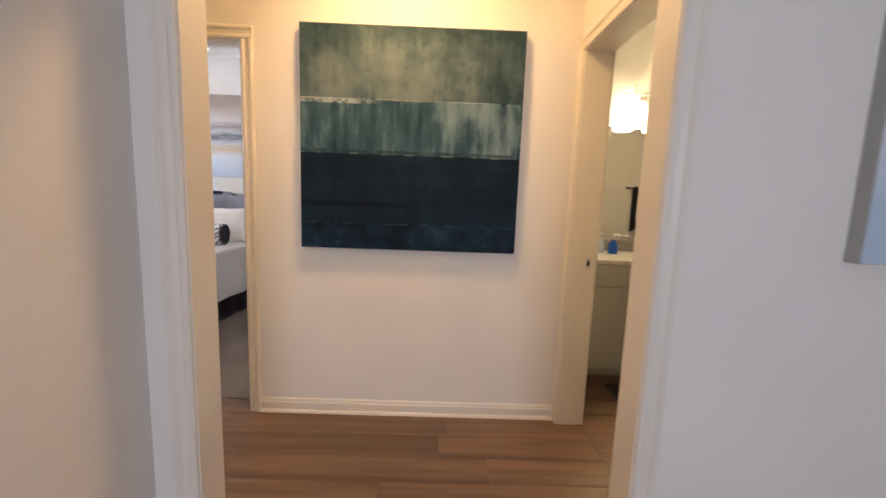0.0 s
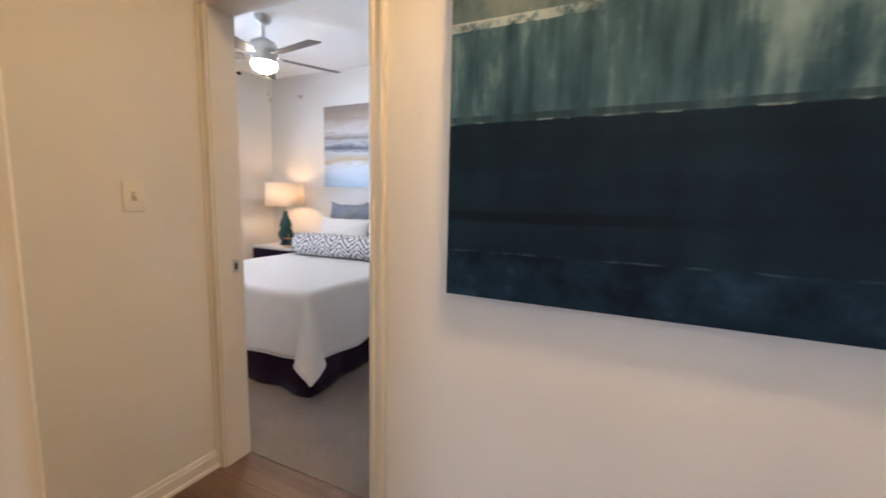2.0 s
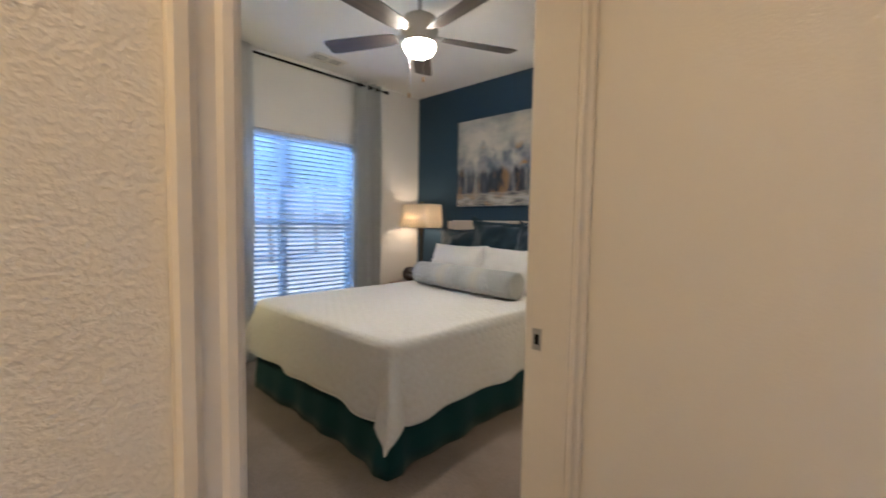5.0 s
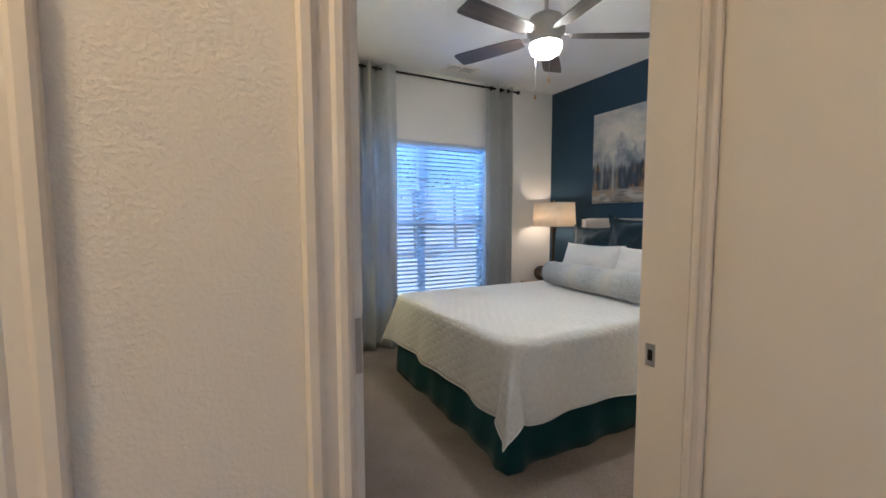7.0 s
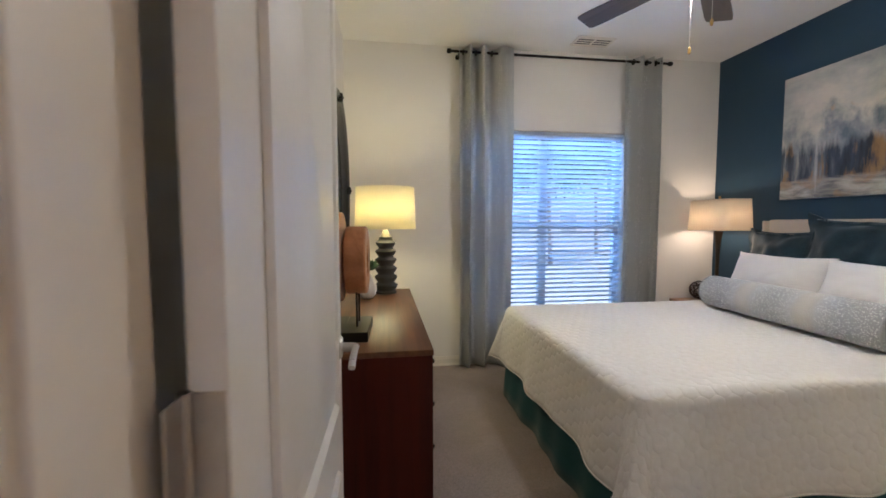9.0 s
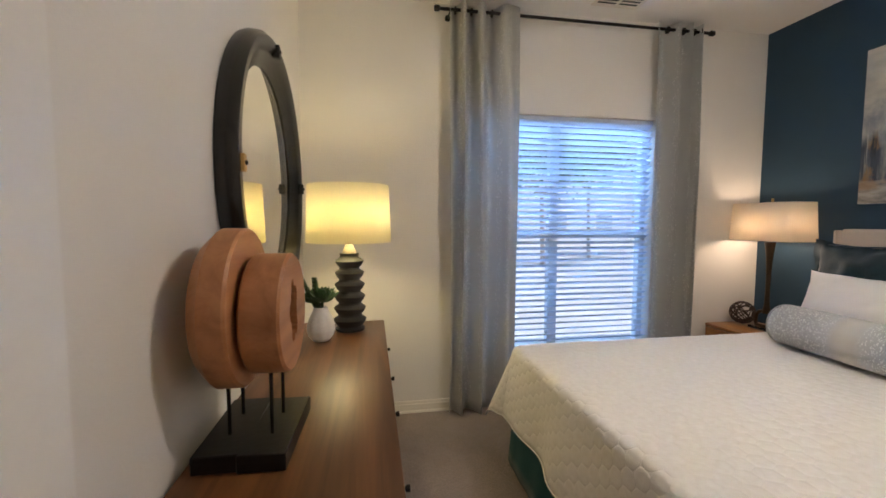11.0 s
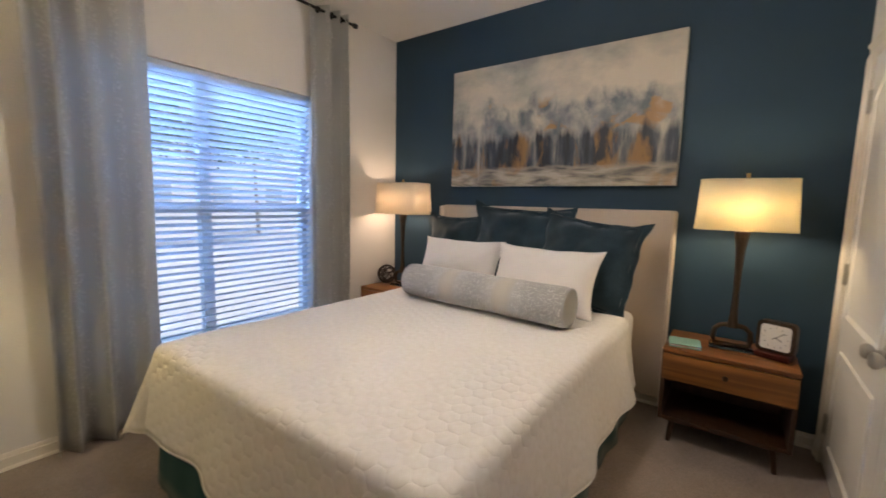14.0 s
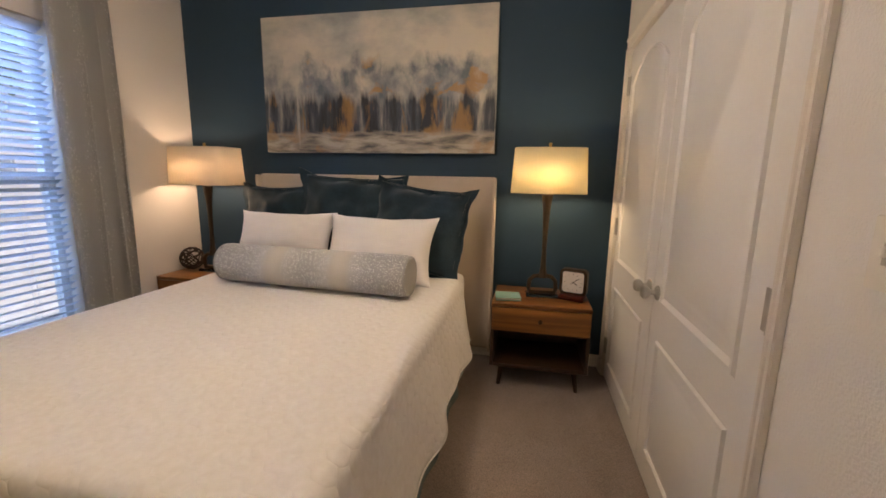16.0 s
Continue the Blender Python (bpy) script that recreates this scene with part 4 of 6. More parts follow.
# ---- beds ----
def coverlet(L, W, top, over, x0, seed, fold=0.30, left=None):
    """A cloth laid over the mattress that hangs at the foot and both sides, with a tail at each corner."""
    R = 0.05
    bm = bmesh.new()
    uvl = bm.loops.layers.uv.new("UVMap")
    nu, nv = 84, 92
    u1, v1 = L + over - R + R * 0.57, W / 2 + over - R + R * 0.57
    v2 = v1 + ((left or over) - over)
    rows = []
    for i in range(nu + 1):
        u = x0 + (u1 - x0) * i / nu
        row = []
        for j in range(nv + 1):
            v = -v1 + (v1 + v2) * j / nv
            s = 1 if v >= 0 else -1
            a, b = max(0.0, u - (L - R)), max(0.0, abs(v) - (W / 2 - R))
            r = math.hypot(a, b)
            r *= 1 - 0.16 * (2 * a * b / (r * r)) ** 2 if r else 1
            bx, by = min(u, L - R), min(abs(v), W / 2 - R)
            n1 = noise.noise((u * 5, v * 5, seed)) * 0.004 + noise.noise((u * 1.7, v * 1.7, seed + 4)) * 0.006
            if r == 0:
                p = (u, v, top + n1)
            else:
                n0 = math.hypot(a, b)
                ca, cb = a / n0, b / n0
                q = R * math.pi / 2
                if r < q:
                    out, down = R * math.sin(r / R), R * (1 - math.cos(r / R))
                else:
                    e = r - q
                    along = u if b > a else v
                    wave = 0.016 * math.sin(along * 9 + seed) + 0.010 * math.sin(along * 17 + 2 * seed)
                    corner = (2 * ca * cb) ** 2
                    out = R + e * (0.22 if v > 0 and b > a else 0.12) + wave * min(1, e / 0.25) * (1 - corner) + corner * fold * e * 0.55
                    down = R + e * (0.99 - 0.03 * corner)
                    twist = 0.25 * e * math.sin(4 * math.atan2(cb, ca)) * (1 if corner < 0.98 else 0.4)
                    ca, cb = ca + twist * cb, cb - twist * ca
                p = (bx + ca * out, s * (by + cb * out), max(0.015, top - down + n1))
            row.append((bm.verts.new(p), u, v))
        rows.append(row)
    for i in range(nu):
        for j in range(nv):
            q = (rows[i][j], rows[i + 1][j], rows[i + 1][j + 1], rows[i][j + 1])
            f = bm.faces.new([k[0] for k in q])
            for lp, k in zip(f.loops, q):
                lp[uvl].uv = (k[1], k[2])
    edge = [rows[i][0] for i in range(nu)] + [rows[nu][j] for j in range(nv)] + [rows[i][nv] for i in range(nu, -1, -1)]
    return bm, [tuple(k[0].co) for k in edge]


def spread(name, m, args, material, label):
    """The coverlet and its stitched hem."""
    bm, edge = coverlet(*args)
    o = part(name, bm, material, None, "", 180)
    o.matrix_world = m
    add_thickness(tagged(o, label, "bedspread"), 0.006)
    bm = bmesh.new()
    for a, b in zip(edge, edge[1:]):
        if (Vector(a) - Vector(b)).length > 1e-4:
            rod(bm, a, b, 0.0038, 0.0038, 6)
    part("hem", bm, material, o, "", 60)["kind"] = "stuff"
    return o


def bed_skirt(L, W, z1, inset_by, seed):
    """A pleated skirt round the foot and sides."""
    bm = bmesh.new()
    L, W = L - inset_by, W - 2 * inset_by
    path = [(0.15, -W / 2)]
    for i in range(1, 61):
        path.append((0.15 + (L - 0.15) * i / 60, -W / 2))
    for i in range(1, 49):
        path.append((L, -W / 2 + W * i / 48))
    for i in range(1, 61):
        path.append((L - (L - 0.15) * i / 60, W / 2))
    cols = []
    dist = 0.0
    for k, (x, y) in enumerate(path):
        if k:
            dist += math.hypot(x - path[k - 1][0], y - path[k - 1][1])
        nx, ny = (0, -1) if k < 60 else ((1, 0) if k < 109 else (0, 1))
        if k in (60, 108):
            nx, ny = 0.7, -0.7 if k == 60 else 0.7
        near = min(abs(k - 60), abs(k - 108))
        flare = 0.03 + 0.03 * math.exp(-(near / 3.0) ** 2)
        col = []
        for j in range(6):
            v = j / 5
            w = (1 - v) * (flare + 0.011 * math.sin(dist * 11 + seed) + 0.008 * math.sin(dist * 23 + 2) + 0.010 * noise.noise((dist * 2.3, v * 2, seed)))
            col.append(bm.verts.new((x + nx * w, y + ny * w, 0.006 + (z1 - 0.006) * v)))
        cols.append(col)
    for a, b in zip(cols, cols[1:]):
        for j in range(5):
            bm.faces.new((a[j], b[j], b[j + 1], a[j + 1]))
    return bm


def add_thickness(ob, t):
    s = ob.modifiers.new("thickness", 'SOLIDIFY')
    s.thickness, s.offset = t, -1
    return ob


def soft_box(bm, x0, x1, y0, y1, z0, z1, r):
    return box(bm, x0, x1, y0, y1, z0, z1, r, 4)


def pillow(w, h, t, flange=0.0, seed=1, n=26):
    """A stuffed cushion. Local: x the thickness, y the width, z the height from the bottom edge."""
    bm = bmesh.new()
    uvl = bm.loops.layers.uv.new("UVMap")
    sides = []
    for side in (1, -1):
        grid = []
        for i in range(n + 1):
            row = []
            for j in range(n + 1):
                s, q = -1 + 2 * i / n, -1 + 2 * j / n
                core = 1 - flange
                a, b = min(1, abs(s) / core), min(1, abs(q) / core)
                puff = ((1 - a ** 2.6) ** 0.55) * ((1 - b ** 2.6) ** 0.55)
                pinch = 0.055 if flange else 0.10
                y = s * w / 2 * (1 - pinch * (1 - q * q))
                z = h / 2 + q * h / 2 * (1 - pinch * (1 - s * s)) - (0 if flange else 0.02 * h * (q > 0) * q * noise.noise((s * 2.5, seed, 0.3)))
                dent = 0.30 * noise.noise((s * 1.6, q * 1.6, seed * 3.1)) + 0.06 * noise.noise((s * 5, q * 5, seed))
                if flange:
                    ear = 0.018 * (abs(s) * abs(q)) ** 3
                    y, z = y * (1 + ear), h / 2 + (z - h / 2) * (1 + ear)
                    if q > 0:
                        z -= h * q * (0.045 * (1 - s * s) + 0.035 * noise.noise((s * 2.6, seed * 1.7, 0.4)))
                    y += w * 0.035 * noise.noise((q * 2.5, seed * 2.3, 1.9)) * abs(s)
                    puff *= 0.82 + 0.36 * noise.noise((s * 2.3, q * 2.3, seed * 5.7)) + 0.12 * noise.noise((s * 7, q * 4, seed * 1.3))
                ruf = 0.022 * noise.noise((s * 4.2, q * 4.2, seed + 9)) + 0.012 * noise.noise((s * 9, q * 9, seed + 2)) if flange else 0.0
                x = side * (0.004 + t / 2 * puff * (1 + dent)) + ruf * (max(a, b) >= 1)
                row.append((bm.verts.new((x, y, z)), y, z))
            grid.append(row)
        sides.append(grid)
    for side, grid in zip((1, -1), sides):
        for i in range(n):
            for j in range(n):
                q = [grid[i][j], grid[i + 1][j], grid[i + 1][j + 1], grid[i][j + 1]]
                if side < 0:
                    q.reverse()
                f = bm.faces.new([k[0] for k in q])
                for lp, k in zip(f.loops, q):
                    lp[uvl].uv = (k[1], k[2])
    A, B = sides
    ring = [(i, 0) for i in range(n)] + [(n, j) for j in range(n)] + [(i, n) for i in range(n, 0, -1)] + [(0, j) for j in range(n, 0, -1)]
    for (i, j), (k, l) in zip(ring, ring[1:] + ring[:1]):
        bm.faces.new((A[i][j][0], B[i][j][0], B[k][l][0], A[k][l][0]))
    return bm


def cushion(name, m, w, h, t, material, label, category, flange=0.0, seed=1, group=""):
    c = part(name, pillow(w, h, t, flange, seed), material, None, "", 60)
    c.matrix_world = m
    if flange:
        k = 1 - flange
        pts = []
        for i in range(48):
            u = i / 12 % 1 * 2 - 1
            s, q = ((u, -1), (1, u), (-u, 1), (-1, -u))[i // 12]
            s, q = s * k, q * k
            pts.append((0.006, s * w / 2 * (1 - 0.055 * (1 - q * q)), h / 2 + q * h / 2 * (1 - 0.055 * (1 - s * s))))
        part("seam", loop_tube(pts, 0.005, 6), material, c, "", 60)
    return tagged(c, label, category, group)


def bolster(name, m, length, r, material, label):
    """A long round cushion with flat piped ends. Local: y along, z up from its underside."""
    bm = bmesh.new()
    uvl = bm.loops.layers.uv.new("UVMap")
    seg, nl = 36, 40
    rows = []
    for i in range(nl + 1):
        u = i / nl
        y = (u - 0.5) * length
        e = min(u, 1 - u) * length
        rr = r * (1 - 0.16 * max(0, 1 - e / 0.03) ** 2) * (1 + 0.012 * noise.noise((y * 7, 0, 2)))
        row = []
        for k in range(seg + 1):
            a = 2 * math.pi * (k % seg) / seg
            z = r + rr * math.sin(a)
            row.append((bm.verts.new((rr * math.cos(a) * 1.04, y, max(0.003, z))) if k < seg else row[0][0], y, r * 2 * math.pi * k / seg))
        rows.append(row)
    for a, b in zip(rows, rows[1:]):
        for k in range(seg):
            q = (a[k], a[k + 1], b[k + 1], b[k])
            f = bm.faces.new([x[0] for x in q])
            for lp, x in zip(f.loops, q):
                lp[uvl].uv = (x[1] + length / 2, x[2])
    bm.faces.new([x[0] for x in rows[0][:-1]])
    bm.faces.new([x[0] for x in rows[-1][:-1]][::-1])
    t = thing(name, m, label, "bolster pillow")
    part("cover", bm, material, t, "", 50)
    for s in (-1, 1):
        y = s * (length / 2 - 0.004)
        ring = [(r * 0.93 * math.cos(k * math.pi / 15), y, r + r * 0.93 * math.sin(k * math.pi / 15)) for k in range(30)]
        part("piping", loop_tube(ring, 0.0045, 6), material, t, "", 60)
    return t


def bed(name, m, L, W, top, skirt, label):
    t = thing(name, m, label, "bed")
    part("box_spring", soft_box(bmesh.new(), 0.06, L - 0.05, -W / 2 + 0.05, W / 2 - 0.05, 0.10, 0.36, 0.03), WHITE_CLOTH, t)
    part("mattress", soft_box(bmesh.new(), 0.05, L - 0.03, -W / 2 + 0.03, W / 2 - 0.03, 0.365, top - 0.018, 0.05), WHITE_CLOTH, t)
    for x in (0.15, L - 0.2):
        for y in (-W / 2 + 0.2, W / 2 - 0.2):
            part("leg", boxed(x - 0.03, x + 0.03, y - 0.03, y + 0.03, 0.004, 0.10), BLACK, t)
    add_thickness(part("bed_skirt", bed_skirt(L, W, 0.38, 0.03, 1.3), skirt, t), 0.004)
    return t


guest_bed = bed("bed", pose(-4.36, -0.50, 0), 2.20, 1.59, 0.66, TEAL, "made queen bed with dark teal pleated bed skirt")
part("headboard", soft_box(bmesh.new(), -0.075, 0.0, -0.82, 0.945, 0.08, 1.285, 0.022), LINEN, guest_bed, "beige upholstered linen headboard")
for y in (-0.82, 0.93):
    part("headboard_wing", boxed(-0.002, 0.05, y, y + 0.017, 0.08, 1.275, 0.006, 2), LINEN, guest_bed, "narrow beige upholstered headboard edge")
spread("coverlet", pose(-4.36, -0.50, 0), (2.20, 1.59, 0.665, 0.385, 0.35, 2.0, 0.5, 0.385), QUILT, "white quilted coverlet spread over the guest bed")

# cushions on the guest bed
TOP = 0.672
cushion("euro_sham", pose(-4.19, -1.07, TOP - 0.01, 2, -14, 4), 0.62, 0.575, 0.19, VELVET, "dark blue velvet flanged cushion against the headboard", "cushion", 0.10, 1, "velvet cushions")
cushion("euro_sham", pose(-4.15, -0.55, TOP - 0.01, -2, -12, -2), 0.81, 0.655, 0.21, VELVET, "dark blue velvet flanged cushion against the headboard", "cushion", 0.10, 2, "velvet cushions")
cushion("euro_sham", pose(-4.05, -0.085, TOP - 0.005, -7, -16, -6), 0.69, 0.60, 0.21, VELVET, "dark blue velvet flanged cushion leaning forward over its neighbour", "cushion", 0.10, 3, "velvet cushions")
cushion("pillow", pose(-3.86, -0.865, TOP - 0.01, 0, -24, 2), 0.67, 0.415, 0.19, WHITE_CLOTH, "white cotton sleeping pillow propped on the bed", "pillow", 0.0, 4, "white pillows")
cushion("pillow", pose(-3.80, -0.21, TOP - 0.01, 0, -24, -4), 0.71, 0.415, 0.19, WHITE_CLOTH, "white cotton sleeping pillow propped on the bed", "pillow", 0.0, 5, "white pillows")
bolster("bolster_pillow", pose(-3.60, -0.475, TOP - 0.003, 0, 0, -3), 1.13, 0.108, BOLSTER, "grey and white flecked bolster pillow lying across the bed")


# ---- nightstands and lamps of the guest bedroom ----
def nightstand(m, label):
    """Drawer over an open shelf on four short tapered legs. Local: x forward, y across, z up."""
    t = thing("nightstand", m, label, "nightstand", "acacia nightstands")
    w, d, h = 0.29, 0.42, 0.545
    part("top", boxed(0, d, -w, w, h - 0.022, h, 0.003, 2), ACACIA, t)
    # carcass wood is darkened to carry the shade below the top
    for s in (-1, 1):
        part("side_panel", boxed(0.004, d - 0.004, s * w - (0.02 if s > 0 else 0), s * w + (0.02 if s < 0 else 0), 0.14, h - 0.022, 0.002, 1), SHADED_ACACIA, t)
    part("bottom_shelf", boxed(0.004, d - 0.004, -w + 0.02, w - 0.02, 0.14, 0.162, 0.002, 1), SHADED_ACACIA, t)
    part("back_panel", boxed(0.004, 0.014, -w + 0.02, w - 0.02, 0.162, h - 0.022), SHADED_ACACIA, t)
    part("divider", boxed(0.014, d - 0.03, -w + 0.02, w - 0.02, 0.355, 0.370), SHADED_ACACIA, t)
    dr = part("drawer", boxed(d - 0.022, d + 0.001, -w + 0.004, w - 0.004, 0.374, h - 0.026, 0.003, 2), ACACIA, t, "knotty acacia drawer front")
    part("knob", lathe([(0.009, 0), (0.008, 0.008), (0.013, 0.015), (0.011, 0.022), (0.001, 0.024)], 16, None, Matrix.Translation((d + 0.001, 0, 0.45)) @ pose(0, 0, 0, 0, 90)), BRONZE, dr)
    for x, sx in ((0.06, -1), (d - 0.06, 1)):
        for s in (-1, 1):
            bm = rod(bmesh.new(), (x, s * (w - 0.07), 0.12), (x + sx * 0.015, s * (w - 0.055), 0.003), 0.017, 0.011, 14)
            part("leg", bm, SHADED_ACACIA, t)
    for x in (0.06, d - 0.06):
        part("leg_rail", boxed(x - 0.018, x + 0.018, -w + 0.04, w - 0.04, 0.118, 0.14, 0.002, 1), SHADED_ACACIA, t)
    return t


nightstand(pose(-4.40, 0.765, 0), "acacia wood nightstand with one drawer and open shelf beside the closet")
nightstand(pose(-4.40, -1.64, 0), "acacia wood nightstand with one drawer and open shelf by the window")


def table_lamp(m, shade, label, wide=1.0):
    """Oblong cloth shade on a tapered bronze stem with an open stirrup foot. Local: x depth, y width."""
    t = thing("table_lamp", m, label, "table lamp", "bronze bedside lamps")
    part("foot_plate", boxed(-0.05, 0.05, -0.10, 0.10, 0.0, 0.016, 0.003, 2), ACRYLIC, t, "clear acrylic foot plate")
    pts = [(-0.075, 0.022), (-0.085, 0.05), (-0.08, 0.10), (-0.055, 0.125), (0, 0.135), (0.055, 0.125), (0.08, 0.10), (0.085, 0.05), (0.075, 0.022), (0.0, 0.020)]
    part("stirrup", loop_tube([(0, a, b) for a, b in pts], 0.013, 12), BRONZE, t, "hammered bronze loop")
    st = lathe([(0.028, 0.12), (0.017, 0.19), (0.014, 0.30), (0.016, 0.42), (0.022, 0.54), (0.034, 0.632), (0.036, 0.640), (0.001, 0.642)], 20)
    part("stem", st, BRONZE, t)
    part("neck", rod(bmesh.new(), (0, 0, 0.64), (0, 0, 0.70), 0.009), BRASS, t)
    bm = rod(bmesh.new(), (0, 0, 0.905), (0, 0, 0.935), 0.006)
    lathe([(0.009, 0.925), (0.009, 0.945), (0.001, 0.947)], 12, bm)
    part("finial", bm, BRASS, t)
    bm = bmesh.new()
    w0, d0, w1, d1, z0, z1 = 0.222 * wide, 0.135 * wide, 0.208 * wide, 0.125 * wide, 0.650, 0.912
    n = 64

    def oval(a, k=0.42):
        c, q = math.cos(a), math.sin(a)
        return math.copysign(abs(c) ** k, c), math.copysign(abs(q) ** k, q)
    turn = [oval(2 * math.pi * i / n) for i in range(n)]
    lo = [bm.verts.new((x * d0, y * w0, z0)) for x, y in turn]
    hi = [bm.verts.new((x * d1, y * w1, z1)) for x, y in turn]
    for i in range(n):
        bm.faces.new((lo[i], lo[(i + 1) % n], hi[(i + 1) % n], hi[i]))
    s = part("shade", bm, shade, t, "glowing oblong linen shade", 60)
    add_thickness(s, 0.0025)
    for z, w, d in ((z0, w0, d0), (z1, w1, d1)):
        bm = bmesh.new()
        for i in range(n):
            (xa, ya), (xb, yb) = turn[i], turn[(i + 1) % n]
            rod(bm, (xa * d, ya * w, z), (xb * d, yb * w, z), 0.0022, 0.0022, 6)
        part("shade_trim", bm, shade, s)
    part("harp", rod(bmesh.new(), (0, -w1, z1 - 0.008), (0, w1, z1 - 0.008), 0.002, None, 6), BRASS, s)
    return t


table_lamp(pose(-4.20, 0.772, 0.547, 0, 0, 4), SHADE_W, "bronze table lamp with a lit oblong cream shade on the nightstand")
table_lamp(pose(-4.23, -1.66, 0.547, 0, 0, -3), SHADE_P, "bronze table lamp with a lit oblong peach shade by the window", 1.13)

# ---- art ----


def canvas(name, m, w, h, d, material, edge, label, axis='x'):
    """A stretched canvas. Local: centred, painted face at -y (axis x) or +x (axis y)."""
    t = thing(name, m, label, "painting")
    bm = bmesh.new()
    if axis == 'x':
        box(bm, -w / 2, w / 2, 0.001, d, -h / 2, h / 2, 0.002, 1)
        part("stretcher", bm, edge, t)
        part("painted_face", boxed(-w / 2 + 0.0015, w / 2 - 0.0015, -0.001, 0.0012, -h / 2 + 0.0015, h / 2 - 0.0015), material, t, "", 0)
    else:
        box(bm, -d, -0.001, -w / 2, w / 2, -h / 2, h / 2, 0.002, 1)
        part("stretcher", bm, edge, t)
        part("painted_face", boxed(-0.0012, 0.001, -w / 2 + 0.0015, w / 2 - 0.0015, -h / 2 + 0.0015, h / 2 - 0.0015), material, t, "", 0)
    return t


canvas("sea_painting", pose(-0.216, 2.300, 1.546), 1.152, 1.142, 0.045, SEA, DARK_CANVAS, "large square abstract canvas, dark navy below streaked teal and grey")
canvas("forest_painting", pose(-4.388, -0.4175, 1.90), 1.675, 0.922, 0.052, FOREST, CANVAS, "wide abstract canvas of a misty grey and ochre forest", 'y')
canvas("shore_painting", pose(-2.85, 5.105, 1.86), 1.90, 0.95, 0.045, SHORE, CANVAS, "wide abstract shore canvas in brown, grey and pale blue")
canvas("living_painting", pose(1.50, 1.155, 1.745), 0.9, 1.2, 0.045, SHORE, CANVAS, "tall abstract canvas with a grey-brown edge in the living room")


# ---- dresser and what stands on it ----
def dresser():
    t = thing("dresser", pose(-1.0, -0.745, 0), "dark walnut dresser with a row of small black drawer knobs", "dresser")
    d, w, h = 0.484, 0.75, 0.77
    part("top", boxed(-d - 0.003, 0, -w - 0.006, w + 0.006, h - 0.024, h, 0.003, 2), WALNUT, t, "polished walnut top")
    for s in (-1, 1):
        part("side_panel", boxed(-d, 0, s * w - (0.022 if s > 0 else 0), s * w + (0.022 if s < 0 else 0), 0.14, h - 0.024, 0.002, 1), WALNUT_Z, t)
    part("bottom", boxed(-d, 0, -w + 0.022, w - 0.022, 0.14, 0.16), WALNUT, t)
    part("back_panel", boxed(-0.012, 0, -w + 0.022, w - 0.022, 0.16, h - 0.024), WALNUT, t)
    n = 3
    hh = (h - 0.024 - 0.165) / n
    for c in range(2):
        y0 = -w + 0.026 + c * (w - 0.024)
        y1 = y0 + w - 0.030
        for r in range(n):
            z0 = 0.165 + r * hh
            dr = part("drawer", boxed(-d - 0.002, -d + 0.02, y0, y1, z0, z0 + hh - 0.006, 0.002, 1), WALNUT, t)
            for k in (0.22, 0.78):
                part("knob", lathe([(0.005, 0), (0.005, 0.014), (0.009, 0.017), (0.009, 0.026), (0.001, 0.027)], 12, None, Matrix.Translation((-d - 0.002, y0 + (y1 - y0) * k, z0 + hh * 0.55)) @ pose(0, 0, 0, 0, -90)), BLACK, dr)
    for x in (-d + 0.05, -0.05):
        for y in (-w + 0.08, w - 0.08):
            part("leg", rod(bmesh.new(), (x, y, 0.14), (x, y, 0.003), 0.008, 0.008, 10), BLACK, t, "thin black metal leg")
    return t


dresser()

MATTE_BLACK = mat("charcoal_ceramic", (0.035, 0.034, 0.033), 0.55, var=0.15)
CREAM = mat("cream_ceramic", (0.42, 0.36, 0.26), 0.5)


def ribbed_lamp():
    t = thing("table_lamp", pose(-1.31, -1.325, 0.771), "ribbed charcoal ceramic table lamp with lit pale drum shade", "table lamp")
    prof = [(0.001, 0.0), (0.072, 0.0), (0.074, 0.012)]
    for i in range(6):
        z = 0.018 + i * 0.060
        r = 0.083 - 0.0022 * i
        prof += [(r - 0.022, z + 0.004), (r - 0.010, z + 0.018), (r, z + 0.038), (r - 0.004, z + 0.044), (r - 0.022, z + 0.056)]
    prof += [(0.046, 0.385), (0.050, 0.395), (0.001, 0.396)]
    part("body", lathe(prof, 40), MATTE_BLACK, t, "charcoal ribbed ceramic body")
    part("neck", lathe([(0.034, 0.394), (0.034, 0.405), (0.024, 0.425), (0.016, 0.445), (0.001, 0.446)], 24), CREAM, t)
    bm = lathe([(0.212, 0.452), (0.202, 0.738)], 56)
    bmesh.ops.delete(bm, geom=[f for f in bm.faces if len(f.verts) > 4], context='FACES_ONLY')
    s = part("shade", bm, SHADE_Y, t, "glowing pale linen drum shade", 60)
    add_thickness(s, 0.0025)
    bm = bmesh.new()
    for k in range(3):
        a = 2 * math.pi * k / 3
        rod(bm, (0, 0, 0.72), (0.2 * math.cos(a), 0.2 * math.sin(a), 0.733), 0.002, None, 6)
    part("spider", bm, BRASS, s)
    return t


ribbed_lamp()


